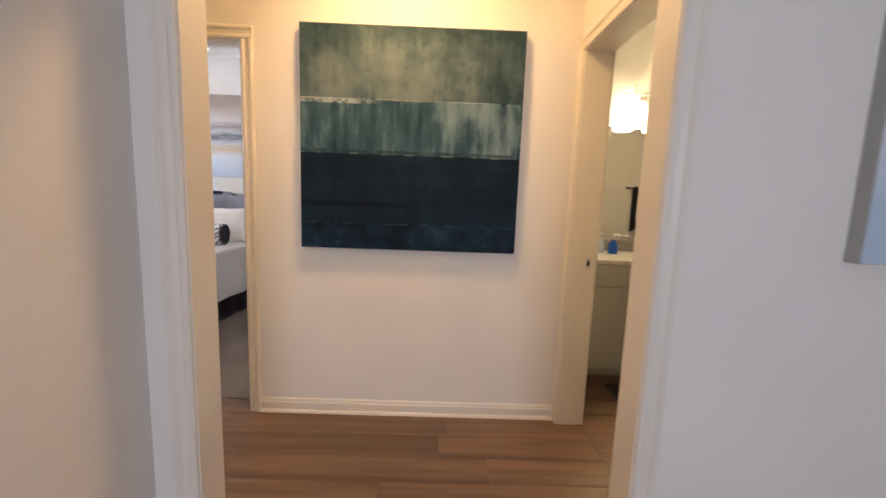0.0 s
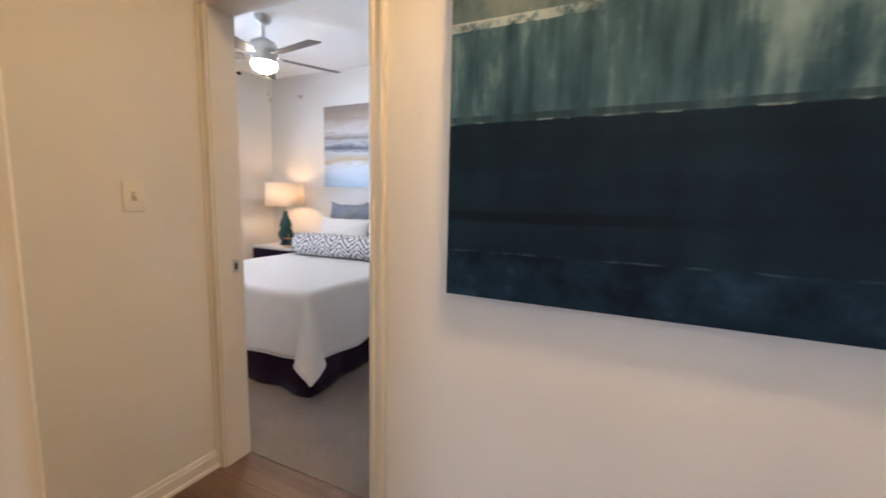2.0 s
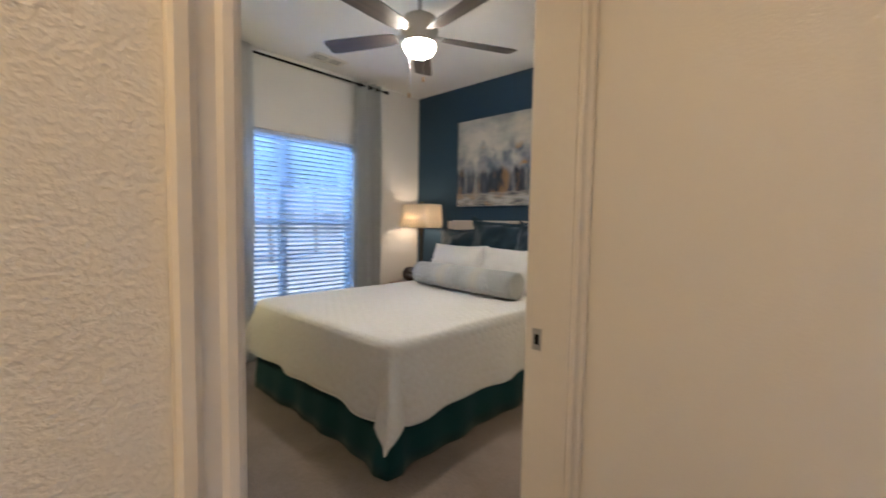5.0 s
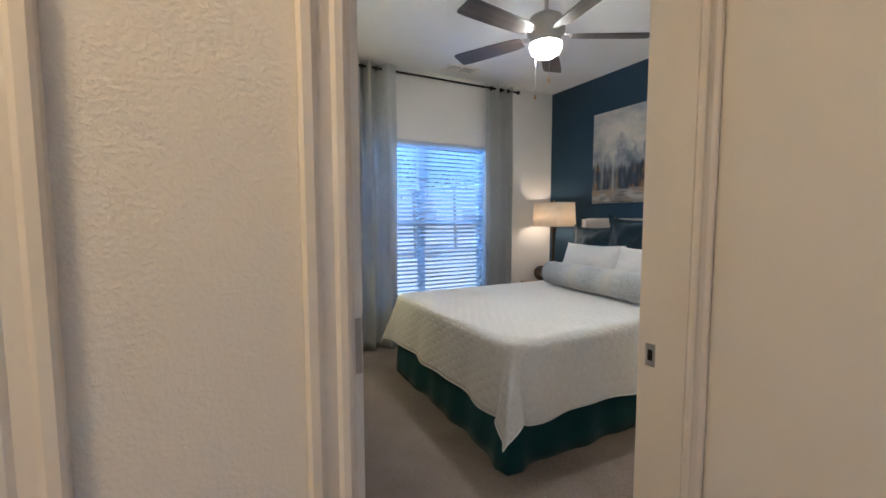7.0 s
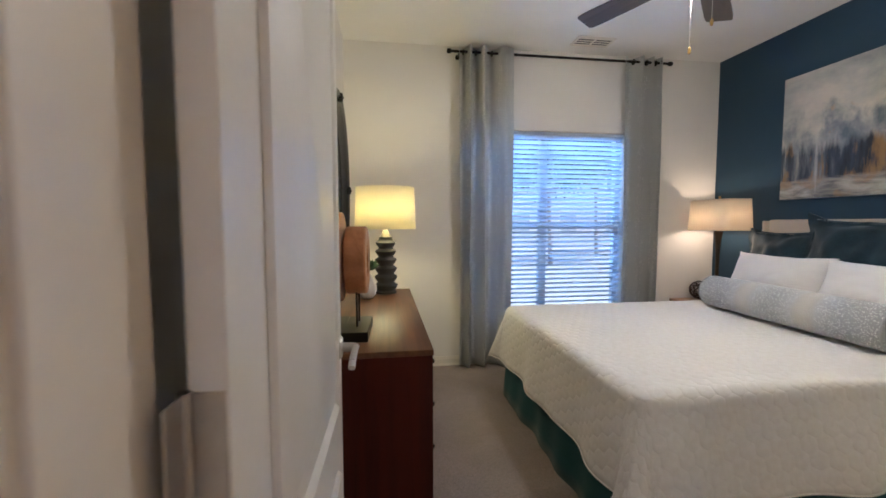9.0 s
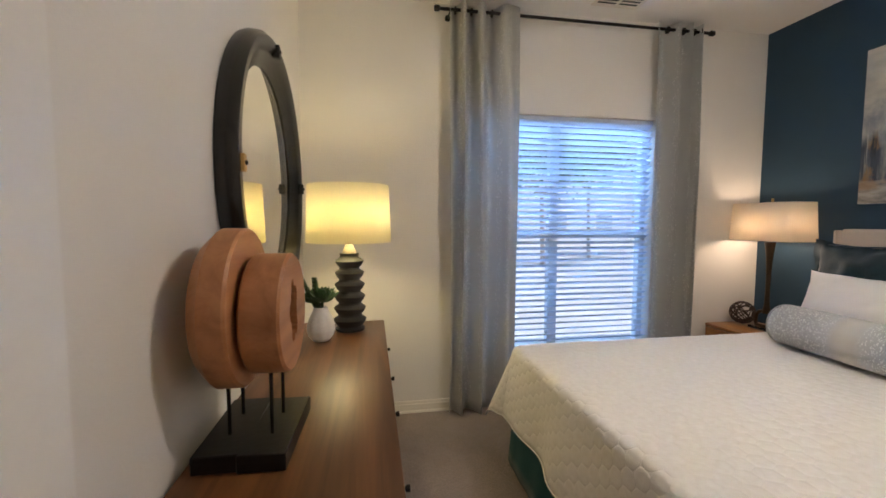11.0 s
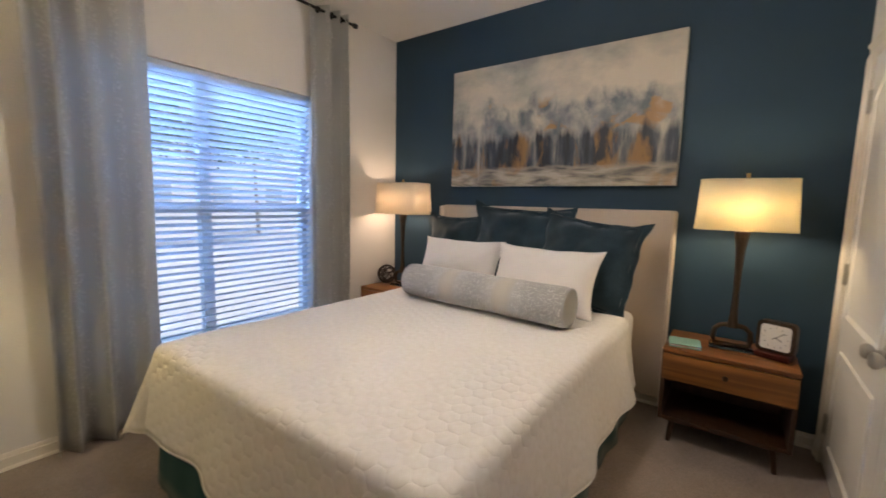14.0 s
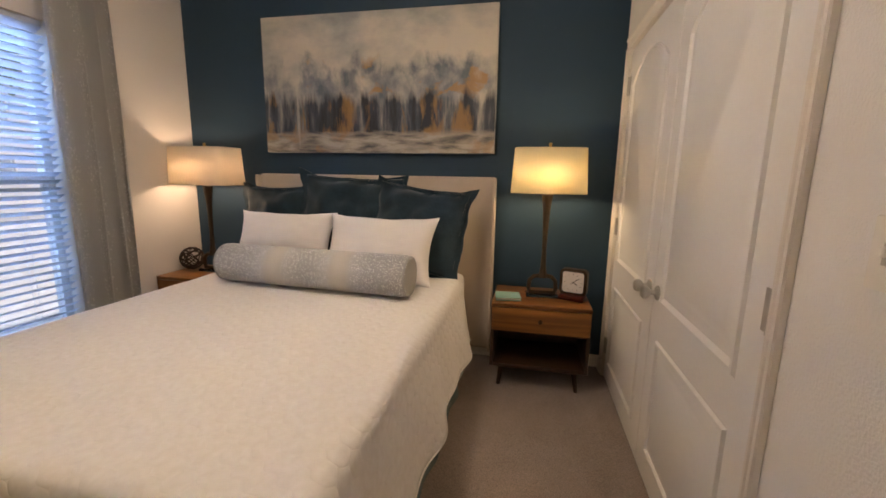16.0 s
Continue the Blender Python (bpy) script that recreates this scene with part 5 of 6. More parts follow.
def round_mirror():
    t = thing("round_mirror", pose(-0.987, -1.0, 1.50), "large round wall mirror in a deep black frame", "mirror")
    m = pose(0, 0, 0, 0, -90)
    part("frame", lathe([(0.432, 0.0), (0.55, 0.0), (0.555, 0.018), (0.552, 0.050), (0.538, 0.066), (0.515, 0.066), (0.490, 0.050), (0.450, 0.028), (0.432, 0.020), (0.432, 0.0)], 72, None, m), FRAME_BLACK, t, "deep glossy black round frame")
    part("mirror_glass", lathe([(0.001, 0.010), (0.436, 0.010), (0.436, 0.014), (0.001, 0.014)], 72, None, m), MIRROR, t, "silvered mirror glass")
    for a in (90, 180, 0, 270):
        c, s = math.cos(radians(a)), math.sin(radians(a))
        b = part("bracket", boxed(-0.076, -0.052, -0.013, 0.013, -0.026, 0.026, 0.002, 1), BRASS if a == 0 else BLACK, t, "small bolted frame bracket")
        b.matrix_local = pose(0, 0.515 * c, 0.515 * s)
        part("bolt", lathe([(0.007, 0), (0.007, 0.005), (0.001, 0.007)], 10, None, pose(-0.076, 0, 0, 0, -90)), BLACK, b)
    return t


round_mirror()


def wood_disc(name, m, r, thick, chamfer, pins, label, seed):
    """A turned wooden wheel with a rough hole, standing on two pins over a black block. Local: axis along -x, z up from the block's underside."""
    t = thing(name, m, label, "sculpture", "wooden wheel sculptures")
    zc = pins
    R = pose(0, 0, zc, 0, -90)
    seg = 64
    prof = [(0.0, -thick / 2), (r - chamfer, -thick / 2), (r, -thick / 2 + chamfer), (r, thick / 2 - 0.006), (r - 0.006, thick / 2)]
    bm = bmesh.new()
    rings = []
    rnd = random.Random(seed)
    inner = [0.047 + 0.006 * math.sin(5 * a * 2 * math.pi / seg) + rnd.uniform(-0.004, 0.004) for a in range(seg)]
    order = [("in", -thick / 2)] + prof[1:] + [("in", thick / 2)]
    for rr, z in order:
        ring = []
        for k in range(seg):
            a = 2 * math.pi * k / seg
            q = inner[k] if rr == "in" else rr * (1 + 0.004 * math.sin(3 * a))
            y_sc = 1.6 if rr == "in" else 1.0
            ring.append(bm.verts.new(R @ Vector((q * math.cos(a) * y_sc, q * math.sin(a) * 0.8 if rr == "in" else q * math.sin(a), z))))
        rings.append(ring)
    rings.append(rings[0])
    for a, b in zip(rings, rings[1:]):
        for k in range(seg):
            bm.faces.new((a[k], a[(k + 1) % seg], b[(k + 1) % seg], b[k]))
    part("wheel", bm, BEECH, t, "turned beech wheel with a rough hole", 35)
    for y in (-0.054, 0.054):
        part("pin", rod(bmesh.new(), (0, y, 0.04), (0, y, zc - math.sqrt(r * r - y * y) + 0.004), 0.0048, None, 10), BLACK, t)
    part("block", boxed(-0.053, 0.053, -0.15, 0.15, 0.0, 0.042, 0.002, 1), BLACK, t, "black block base")
    return t


wood_disc("wood_wheel", pose(-1.079, -0.285, 0.771), 0.196, 0.085, 0.03, 0.345, "large turned wooden wheel on a black pinned stand", 1)
wood_disc("wood_wheel", pose(-1.181, -0.275, 0.771, 0, 0, -2), 0.148, 0.090, 0.006, 0.330, "smaller turned wooden wheel on a black pinned stand", 2)
SUCC = mat("succulent_green", (0.035, 0.085, 0.028), 0.55, var=0.4, scale=30)
POT = mat("white_bisque", (0.74, 0.72, 0.69), 0.75)


def vase_plant():
    t = thing("potted_succulent", pose(-1.185, -1.15, 0.771), "small green succulents in a white dimpled vase", "plant")
    prof = [(0.001, 0.0), (0.036, 0.0), (0.052, 0.018), (0.061, 0.048), (0.060, 0.078), (0.048, 0.115), (0.034, 0.142), (0.031, 0.158), (0.027, 0.158), (0.027, 0.140), (0.001, 0.138)]
    bm = bmesh.new()
    seg = 36
    dense = []
    for (r0, z0), (r1, z1) in zip(prof, prof[1:]):
        n = max(1, int(math.hypot(r1 - r0, z1 - z0) / 0.006))
        dense += [(r0 + (r1 - r0) * k / n, z0 + (z1 - z0) * k / n) for k in range(n)]
    dense.append(prof[-1])
    rings = []
    for r, z in dense:
        ring = []
        for k in range(seg):
            a = 2 * math.pi * k / seg
            dim = 0.0042 * math.sin(a * 8 + (int(z / 0.017) % 2) * math.pi) * math.sin(math.pi * z / 0.017) if 0.01 < z < 0.125 and r > 0.035 else 0
            ring.append(bm.verts.new(((r + dim) * math.cos(a), (r + dim) * math.sin(a), z)))
        rings.append(ring)
    for a, b in zip(rings, rings[1:]):
        for k in range(seg):
            bm.faces.new((a[k], a[(k + 1) % seg], b[(k + 1) % seg], b[k]))
    part("vase", bm, POT, t, "white dimpled ceramic vase", 50)

    def leaf(bm, p, d, L, w):
        d = Vector(d).normalized()
        s = d.cross(Vector((0.3, 0.2, 1))).normalized()
        up = s.cross(d)
        pts = [(0, 0.3), (0.35, 1.0), (0.7, 0.8), (1.0, 0.05)]
        rows = []
        for u, k in pts:
            c = Vector(p) + d * L * u + Vector((0, 0, 0.25 * L * u * u))
            rows.append([bm.verts.new(c + s * w * k), bm.verts.new(c + up * w * 0.45 * k), bm.verts.new(c - s * w * k), bm.verts.new(c - up * w * 0.45 * k)])
        for a, b in zip(rows, rows[1:]):
            for i in range(4):
                bm.faces.new((a[i], a[(i + 1) % 4], b[(i + 1) % 4], b[i]))
    for cx, cy, h, n, L in ((-0.012, 0.008, 0.185, 30, 0.088), (0.030, -0.016, 0.178, 24, 0.070)):
        rosette = part("rosette", rod(bmesh.new(), (cx * 0.4, cy * 0.4, 0.13), (cx, cy, h), 0.006, 0.005, 8), SUCC, t, "green succulent rosette")
        for i in range(n):
            bm = bmesh.new()
            a, e = i * 2.4, 0.15 + 1.1 * i / n
            leaf(bm, (cx, cy, h + 0.004 * i / n), (math.cos(a) * math.cos(e), math.sin(a) * math.cos(e), math.sin(e)), L * (1 - 0.45 * i / n), 0.022)
            part("leaf", bm, SUCC, rosette)
    for cx, cy, lean in ((0.030, 0.016, 0.10), (0.040, -0.004, 0.42), (0.012, 0.03, 0.3)):
        bm = bmesh.new()
        for i in range(16):
            u = i / 15
            p = (cx * 0.5 + lean * 0.11 * u * (cx / 0.03), cy * 0.5 + 0.01 * u, 0.15 + 0.14 * u)
            for k in range(4):
                a = k * math.pi / 2 + i * 0.8
                leaf(bm, p, (math.cos(a), math.sin(a), 0.7), 0.023 * (1 - 0.4 * u), 0.0075)
        part("sprig", bm, SUCC, t, "upright beaded succulent sprig")
    return t


vase_plant()

# ---- small things of the guest bedroom ----
CLOCK_FACE = mat("clock_face", (0.82, 0.80, 0.76), 0.5, var=0.02, bump=0)
SAGE = mat("sage_book_cloth", (0.25, 0.46, 0.40), 0.7)
PAPER = mat("paper_edges", (0.75, 0.72, 0.65), 0.9)
VINE = mat("dark_vine", (0.035, 0.018, 0.012), 0.6, var=0.3)


def desk_clock():
    t = thing("desk_clock", pose(-4.185, 0.962, 0.547, 0, 0, -20), "square wooden desk clock with a white face", "clock")
    part("foot", boxed(-0.035, 0.06, -0.075, 0.075, 0.0, 0.028, 0.006, 2), WALNUT_Z, t)
    bm = boxed(-0.022, 0.022, -0.082, 0.082, 0.026, 0.19, 0.0)
    bmesh.ops.bevel(bm, geom=[e for e in bm.edges if abs(e.verts[0].co.x - e.verts[1].co.x) > 0.01], offset=0.028, segments=6, profile=0.5, affect='EDGES')
    part("case", bm, BRONZE, t, "rounded square brown case")
    bm = boxed(0.0222, 0.0238, -0.064, 0.064, 0.044, 0.172)
    bmesh.ops.bevel(bm, geom=[e for e in bm.edges if abs(e.verts[0].co.x - e.verts[1].co.x) > 0.001], offset=0.016, segments=4, profile=0.5, affect='EDGES')
    face = part("dial", bm, CLOCK_FACE, t, "white clock dial")
    for ang, L, w in ((52, 0.046, 0.003), (232 - 360, 0.018, 0.003), (118, 0.030, 0.004)):
        bm = boxed(0.0240, 0.0250, -w / 2, w / 2, -0.004, L)
        h = part("clock_hand", bm, BLACK, face)
        h.matrix_local = pose(0, 0, 0.108, -ang)
    for k in range(12):
        bm = boxed(0.0240, 0.0246, -0.001, 0.001, 0.048, 0.055)
        h = part("hour_mark", bm, BLACK, face)
        h.matrix_local = pose(0, 0, 0.108, 30 * k)
    return t


desk_clock()


def book():
    t = thing("book", pose(-4.10, 0.565, 0.547, 0, 0, 8), "thin sage green book lying on the nightstand", "book")
    part("pages", boxed(-0.066, 0.064, -0.072, 0.072, 0.0045, 0.0145), PAPER, t)
    part("cover", boxed(-0.07, 0.07, -0.076, 0.076, 0.0, 0.0042, 0.001, 1), SAGE, t)
    part("cover", boxed(-0.07, 0.07, -0.076, 0.076, 0.0148, 0.019, 0.001, 1), SAGE, t)
    return t


book()


def vine_ball():
    """An open ball of bent dark vine."""
    t = thing("vine_ball", pose(-4.22, -1.84, 0.547), "open woven ball of dark vine on the nightstand", "ornament")
    rnd = random.Random(4)
    for k in range(13):
        bm = bmesh.new()
        q = Euler((rnd.uniform(0, 6.3), rnd.uniform(0, 6.3), rnd.uniform(0, 6.3))).to_matrix()
        off = rnd.uniform(-0.035, 0.035)
        r = math.sqrt(0.083 ** 2 - off * off)
        pts = [q @ Vector((r * math.cos(a * math.pi / 10), r * math.sin(a * math.pi / 10), off)) + Vector((0, 0, 0.088)) for a in range(21)]
        for a, b in zip(pts, pts[1:]):
            rod(bm, a, b, 0.0045, 0.0045, 6)
        part("vine", bm, VINE, t)
    return t


vine_ball()


def ceiling_fan(m, label, glass):
    """Five blades round a nickel motor with a lit bowl and two pull chains. Local: z = 0 at the ceiling."""
    t = thing("ceiling_fan", m, label, "ceiling fan", "ceiling fans")
    part("canopy", lathe([(0.001, 0.0), (0.068, 0.0), (0.066, -0.03), (0.045, -0.06), (0.016, -0.068), (0.001, -0.07)], 32), NICKEL, t)
    part("downrod", rod(bmesh.new(), (0, 0, -0.065), (0, 0, -0.19), 0.0125), NICKEL, t)
    part("motor", lathe([(0.02, -0.17), (0.055, -0.19), (0.10, -0.215), (0.118, -0.25), (0.118, -0.31), (0.095, -0.345), (0.098, -0.375), (0.001, -0.376)], 40), NICKEL, t, "brushed nickel motor housing")
    part("bowl", lathe([(0.098, -0.377), (0.100, -0.395), (0.085, -0.43), (0.05, -0.452), (0.001, -0.458)], 36), glass, t, "lit frosted glass bowl")
    for k in range(5):
        a = 8 + 72 * k
        b = part("blade", fan_blade(), BLADE, t, "dark wooden fan blade")
        b.matrix_local = pose(0, 0, -0.325, 0, 0, a) @ pose(0, 0, 0, 11)
        bm = boxed(0.09, 0.20, -0.022, 0.022, 0.004, 0.012, 0.002, 1)
        part("blade_iron", bm, NICKEL, b, "nickel blade bracket")
    for y, L in ((0.07, 0.20), (-0.06, 0.27)):
        bm = rod(bmesh.new(), (0.03, y, -0.40), (0.03, y, -0.40 - L), 0.0014, None, 6)
        c = part("pull_chain", bm, NICKEL, t)
        part("pull", lathe([(0.002, 0), (0.007, -0.012), (0.007, -0.03), (0.001, -0.034)], 12, None, Matrix.Translation((0.03, y, -0.40 - L))), BRASS, c, "wooden pull drop")
    return t


def fan_blade():
    bm = bmesh.new()
    prof = [(0.16, 0.045), (0.22, 0.058), (0.40, 0.066), (0.60, 0.070), (0.655, 0.066), (0.665, 0.055)]
    up = [bm.verts.new((x, w, 0.003)) for x, w in prof] + [bm.verts.new((x, -w, 0.003)) for x, w in reversed(prof)]
    dn = [bm.verts.new((v.co.x, v.co.y, -0.003)) for v in up]
    bm.faces.new(up)
    bm.faces.new(dn[::-1])
    n = len(up)
    for i in range(n):
        bm.faces.new((up[i], dn[i], dn[(i + 1) % n], up[(i + 1) % n]))
    return bm


ceiling_fan(pose(-2.765, -0.17, H), "brushed nickel five-blade ceiling fan with lit bowl over the bed", BOWL)
ceiling_fan(pose(-3.24, 3.77, H, 0, 0, 56), "brushed nickel five-blade ceiling fan with lit bowl, main bedroom", BOWL_SOFT)


def ceiling_vent(m, w, d, label):
    t = thing("ceiling_vent", m, label, "air vent")
    bm = bmesh.new()
    for a, b, c, e in ((-w, w, -d, -d + 0.022), (-w, w, d - 0.022, d), (-w, -w + 0.022, -d, d), (w - 0.022, w, -d, d), (-0.008, 0.008, -d, d)):
        box(bm, a, b, c, e, -0.007, 0.0)
    part("vent_frame", bm, WHITE_PLASTIC, t)
    part("backing", boxed(-w + 0.02, w - 0.02, -d + 0.02, d - 0.02, -0.0015, -0.0003), BLACK, t)
    n = 4
    for i in range(n):
        y = -d + 0.03 + (2 * d - 0.06) * i / (n - 1)
        for x0, x1 in ((-w + 0.022, -0.008), (0.008, w - 0.022)):
            o = part("slat", boxed(x0, x1, -0.0045, 0.0045, -0.0006, 0.0006), WHITE_PLASTIC, t)
            o.matrix_local = pose(0, y, -0.006, 80)
    return t


ceiling_vent(pose(-3.03, -1.70, H), 0.165, 0.085, "white louvred air vent in the ceiling by the window")


# ---- hall ----
def hall_light():
    t = thing("ceiling_light", pose(-0.25, 1.80, H), "round flush ceiling light glowing warm in the hall", "ceiling light")
    part("pan", lathe([(0.001, 0), (0.15, 0), (0.15, -0.02), (0.14, -0.028), (0.001, -0.029)], 36), NICKEL, t)
    o = part("diffuser", lathe([(0.138, -0.03), (0.135, -0.05), (0.10, -0.085), (0.05, -0.102), (0.001, -0.106)], 36), HALL_GLASS, t, "lit frosted glass diffuser")
    o.visible_shadow = False
    return t


hall_light()

# ---- main bedroom ----
main_bed = bed("bed", pose(-2.85, 5.10, 0, 0, 0, -90), 2.07, 1.54, 0.66, PLUM, "made bed with a dark plum bed skirt")
bm = bmesh.new()
pts = [(-0.80, 0.1), (0.80, 0.1)] + [(0.80 - 1.6 * i / 24, 1.02 + 0.20 * math.sin(math.pi * i / 24) ** 0.75) for i in range(25)]
fr = [bm.verts.new((0.0, y, z)) for y, z in pts]
bk = [bm.verts.new((-0.045, y, z)) for y, z in pts]
bm.faces.new(fr)
bm.faces.new(bk[::-1])
for i in range(len(pts)):
    bm.faces.new((fr[i], bk[i], bk[(i + 1) % len(pts)], fr[(i + 1) % len(pts)]))
part("headboard", bm, NAVY, main_bed, "dark navy arched upholstered headboard")
spread("coverlet", pose(-2.85, 5.10, 0, 0, 0, -90), (2.07, 1.54, 0.665, 0.42, 0.30, 5.0, 0.8), WHITE_CLOTH, "plain white bedspread draped to the carpet over the main bed")
for k, x in enumerate((-3.34, -2.84, -2.34)):
    cushion("sham", pose(x, 4.92, TOP - 0.01, 0, 0, -90) @ pose(0, 0, 0, 0, -14), 0.60, 0.56, 0.16, GREY_SILK, "grey satin flanged cushion against the headboard", "cushion", 0.09, 11 + k, "grey cushions")
for k, x in enumerate((-3.20, -2.50)):
    cushion("pillow", pose(x, 4.62, TOP - 0.01, 0, 0, -90) @ pose(0, 0, 0, 0, -26), 0.70, 0.42, 0.19, WHITE_CLOTH, "white cotton sleeping pillow propped on the main bed", "pillow", 0.0, 15 + k, "main bed pillows")
bolster("bolster_pillow", pose(-2.85, 4.32, TOP - 0.003, 0, 0, -90), 1.20, 0.115, IKAT, "white bolster pillow with dark diamond pattern")

TEAL_GLAZE = mat("dark_teal_glaze", (0.012, 0.05, 0.055), 0.2, var=0.2)
WHITE_LACQUER = mat("white_lacquer", (0.78, 0.77, 0.75), 0.3, var=0.02)


def main_nightstand():
    t = thing("nightstand", pose(-4.20, 4.86, 0), "dark nightstand with a white top beside the main bed", "nightstand")
    part("top", boxed(-0.34, 0.34, -0.24, 0.24, 0.63, 0.66, 0.003, 2), WHITE_LACQUER, t)
    part("body", boxed(-0.33, 0.33, -0.22, 0.23, 0.10, 0.63), WALNUT_Z, t)
    for z in (0.12, 0.375):
        dr = part("drawer", boxed(-0.32, 0.32, -0.236, -0.221, z, z + 0.24, 0.002, 1), PLUM, t)
        part("pull", boxed(-0.07, 0.07, -0.252, -0.236, z + 0.115, z + 0.127, 0.003, 1), NICKEL, dr)
    for x in (-0.28, 0.28):
        for y in (-0.18, 0.18):
            part("leg", boxed(x - 0.02, x + 0.02, y - 0.02, y + 0.02, 0.003, 0.10), WALNUT_Z, t)


main_nightstand()


def gourd_lamp():
    t = thing("table_lamp", pose(-4.22, 4.87, 0.661), "dark teal gourd-shaped table lamp with a lit peach drum shade", "table lamp")
    part("body", lathe([(0.001, 0), (0.07, 0), (0.075, 0.015), (0.055, 0.05), (0.085, 0.10), (0.095, 0.14), (0.075, 0.19), (0.062, 0.21), (0.075, 0.24), (0.06, 0.30), (0.03, 0.36), (0.022, 0.42), (0.001, 0.425)], 32), TEAL_GLAZE, t, "glazed dark teal body")
    part("neck", rod(bmesh.new(), (0, 0, 0.42), (0, 0, 0.50), 0.008), BRASS, t)
    bm = lathe([(0.23, 0.48), (0.215, 0.76)], 48)
    bmesh.ops.delete(bm, geom=[f for f in bm.faces if len(f.verts) > 4], context='FACES_ONLY')
    add_thickness(part("shade", bm, SHADE_P, t, "glowing peach linen drum shade", 60), 0.0025)
    return t


gourd_lamp()


def brass_stand():
    t = thing("brass_ornament", pose(-4.0, 4.70, 0.661), "small tiered brass stand on the nightstand", "ornament")
    for z, r in ((0.0, 0.045), (0.10, 0.05)):
        part("tray", lathe([(0.001, z), (r, z), (r + 0.004, z + 0.010), (r, z + 0.010), (0.001, z + 0.004)], 24), BRASS, t)
    part("post", rod(bmesh.new(), (0, 0, 0.0), (0, 0, 0.16), 0.004), BRASS, t)


brass_stand()
window("window_2", pose(-4.80, 3.46, 0, 0, 0, -90), 1.32, 0.45, 2.06, 1.25, "white vinyl window behind a blind in the main bedroom")
blind("window_blind", pose(-4.75, 3.46, 0, 0, 0, -90), 1.30, 0.46, 2.055, 28, "white wide-slat blind lowered over the main bedroom window")
curtain("curtain", pose(-4.62, 4.27, 0, 0, 0, -90), 0.42, 0.02, 2.725, 4, 0.045, NAVY, "dark navy floor-length curtain in the main bedroom", 12)
curtain_rod("curtain_rod", pose(-4.62, 3.55, 2.68, 0, 0, -90), 1.04, "black metal curtain rod over the main bedroom window")


def wall_sensor(m, label):
    t = thing("sprinkler_head", m, label, "sprinkler head")
    part("rosette", lathe([(0.001, 0), (0.028, 0), (0.024, 0.008), (0.010, 0.014), (0.010, 0.034), (0.001, 0.036)], 20, None, pose(0, 0, 0, 90)), NICKEL, t)
    part("deflector", lathe([(0.001, 0.036), (0.016, 0.036), (0.016, 0.039), (0.001, 0.039)], 16, None, pose(0, 0, 0, 90)), NICKEL, t)


wall_sensor(pose(-2.95, 5.148, 2.50), "small metal wall sprinkler high over the painting")
wall_sensor(pose(-4.20, 5.148, 2.50), "small metal wall sprinkler high above the bedside lamp")

# ---- bathroom ----
CABINET = mat("sage_grey_cabinet", (0.50, 0.48, 0.42), 0.45, var=0.03)
QUARTZ = mat("speckled_stone", (0.62, 0.59, 0.55), 0.3, var=0.35, scale=40, fine=160, bump=0)
GRANITE = mat("grey_granite", (0.33, 0.31, 0.30), 0.35, var=0.6, scale=45, fine=130, bump=0)


def vanity():
    t = thing("vanity_cabinet", pose(0.80, 2.88, 0), "pale sage vanity cabinet with drawers and doors", "cabinet")
    W = 1.9
    part("body", boxed(0.005, W, 0.02, 0.515, 0.075, 0.845), CABINET, t)
    part("toe_kick", boxed(0.005, W, 0.08, 0.5, 0.0, 0.075), CABINET, t)
    for x0, x1 in ((0.01, 0.485), (0.495, 1.27), (1.28, 1.89)):
        dr = part("drawer", boxed(x0, x1, 0.0, 0.02, 0.69, 0.838, 0.002, 1), CABINET, t)
        if x0 < 0.1:
            bm = rod(bmesh.new(), ((x0 + x1) / 2 - 0.05, -0.025, 0.765), ((x0 + x1) / 2 + 0.05, -0.025, 0.765), 0.005)
            for s in (-0.04, 0.04):
                rod(bm, ((x0 + x1) / 2 + s, -0.025, 0.765), ((x0 + x1) / 2 + s, 0.0, 0.765), 0.004)
            part("pull", bm, NICKEL, dr)
    for x0, x1, hx in ((0.01, 0.485, 0.44), (0.495, 0.878, 0.835), (0.888, 1.27, 0.93), (1.28, 1.89, 1.33)):
        dr = part("door", boxed(x0, x1, 0.0, 0.02, 0.085, 0.680, 0.002, 1), CABINET, t)
        bm = rod(bmesh.new(), (hx, -0.025, 0.55), (hx, -0.025, 0.64), 0.005)
        for z in (0.56, 0.63):
            rod(bm, (hx, -0.025, z), (hx, 0.0, z), 0.004)
        part("pull", bm, NICKEL, dr)
    return t


vanity()
tagged(part("countertop", boxed(0.802, 2.71, 2.86, 3.398, 0.847, 0.872, 0.003, 2), QUARTZ), "speckled pale stone vanity top", "countertop")
tagged(part("backsplash", boxed(0.804, 2.71, 3.376, 3.398, 0.873, 0.965, 0.002, 1), GRANITE), "grey speckled granite backsplash over the vanity", "backsplash")
bmr = thing("bath_mirror", pose(0.82, 3.398, 0.985), "wide frameless bathroom mirror over the vanity", "mirror")
part("mirror_glass", boxed(0, 1.85, -0.008, -0.001, 0.012, 0.87), MIRROR, bmr, "silvered mirror glass", 0)
part("bottom_channel", boxed(0, 1.85, -0.014, -0.001, 0.0, 0.018, 0.001, 1), CHROME, bmr)


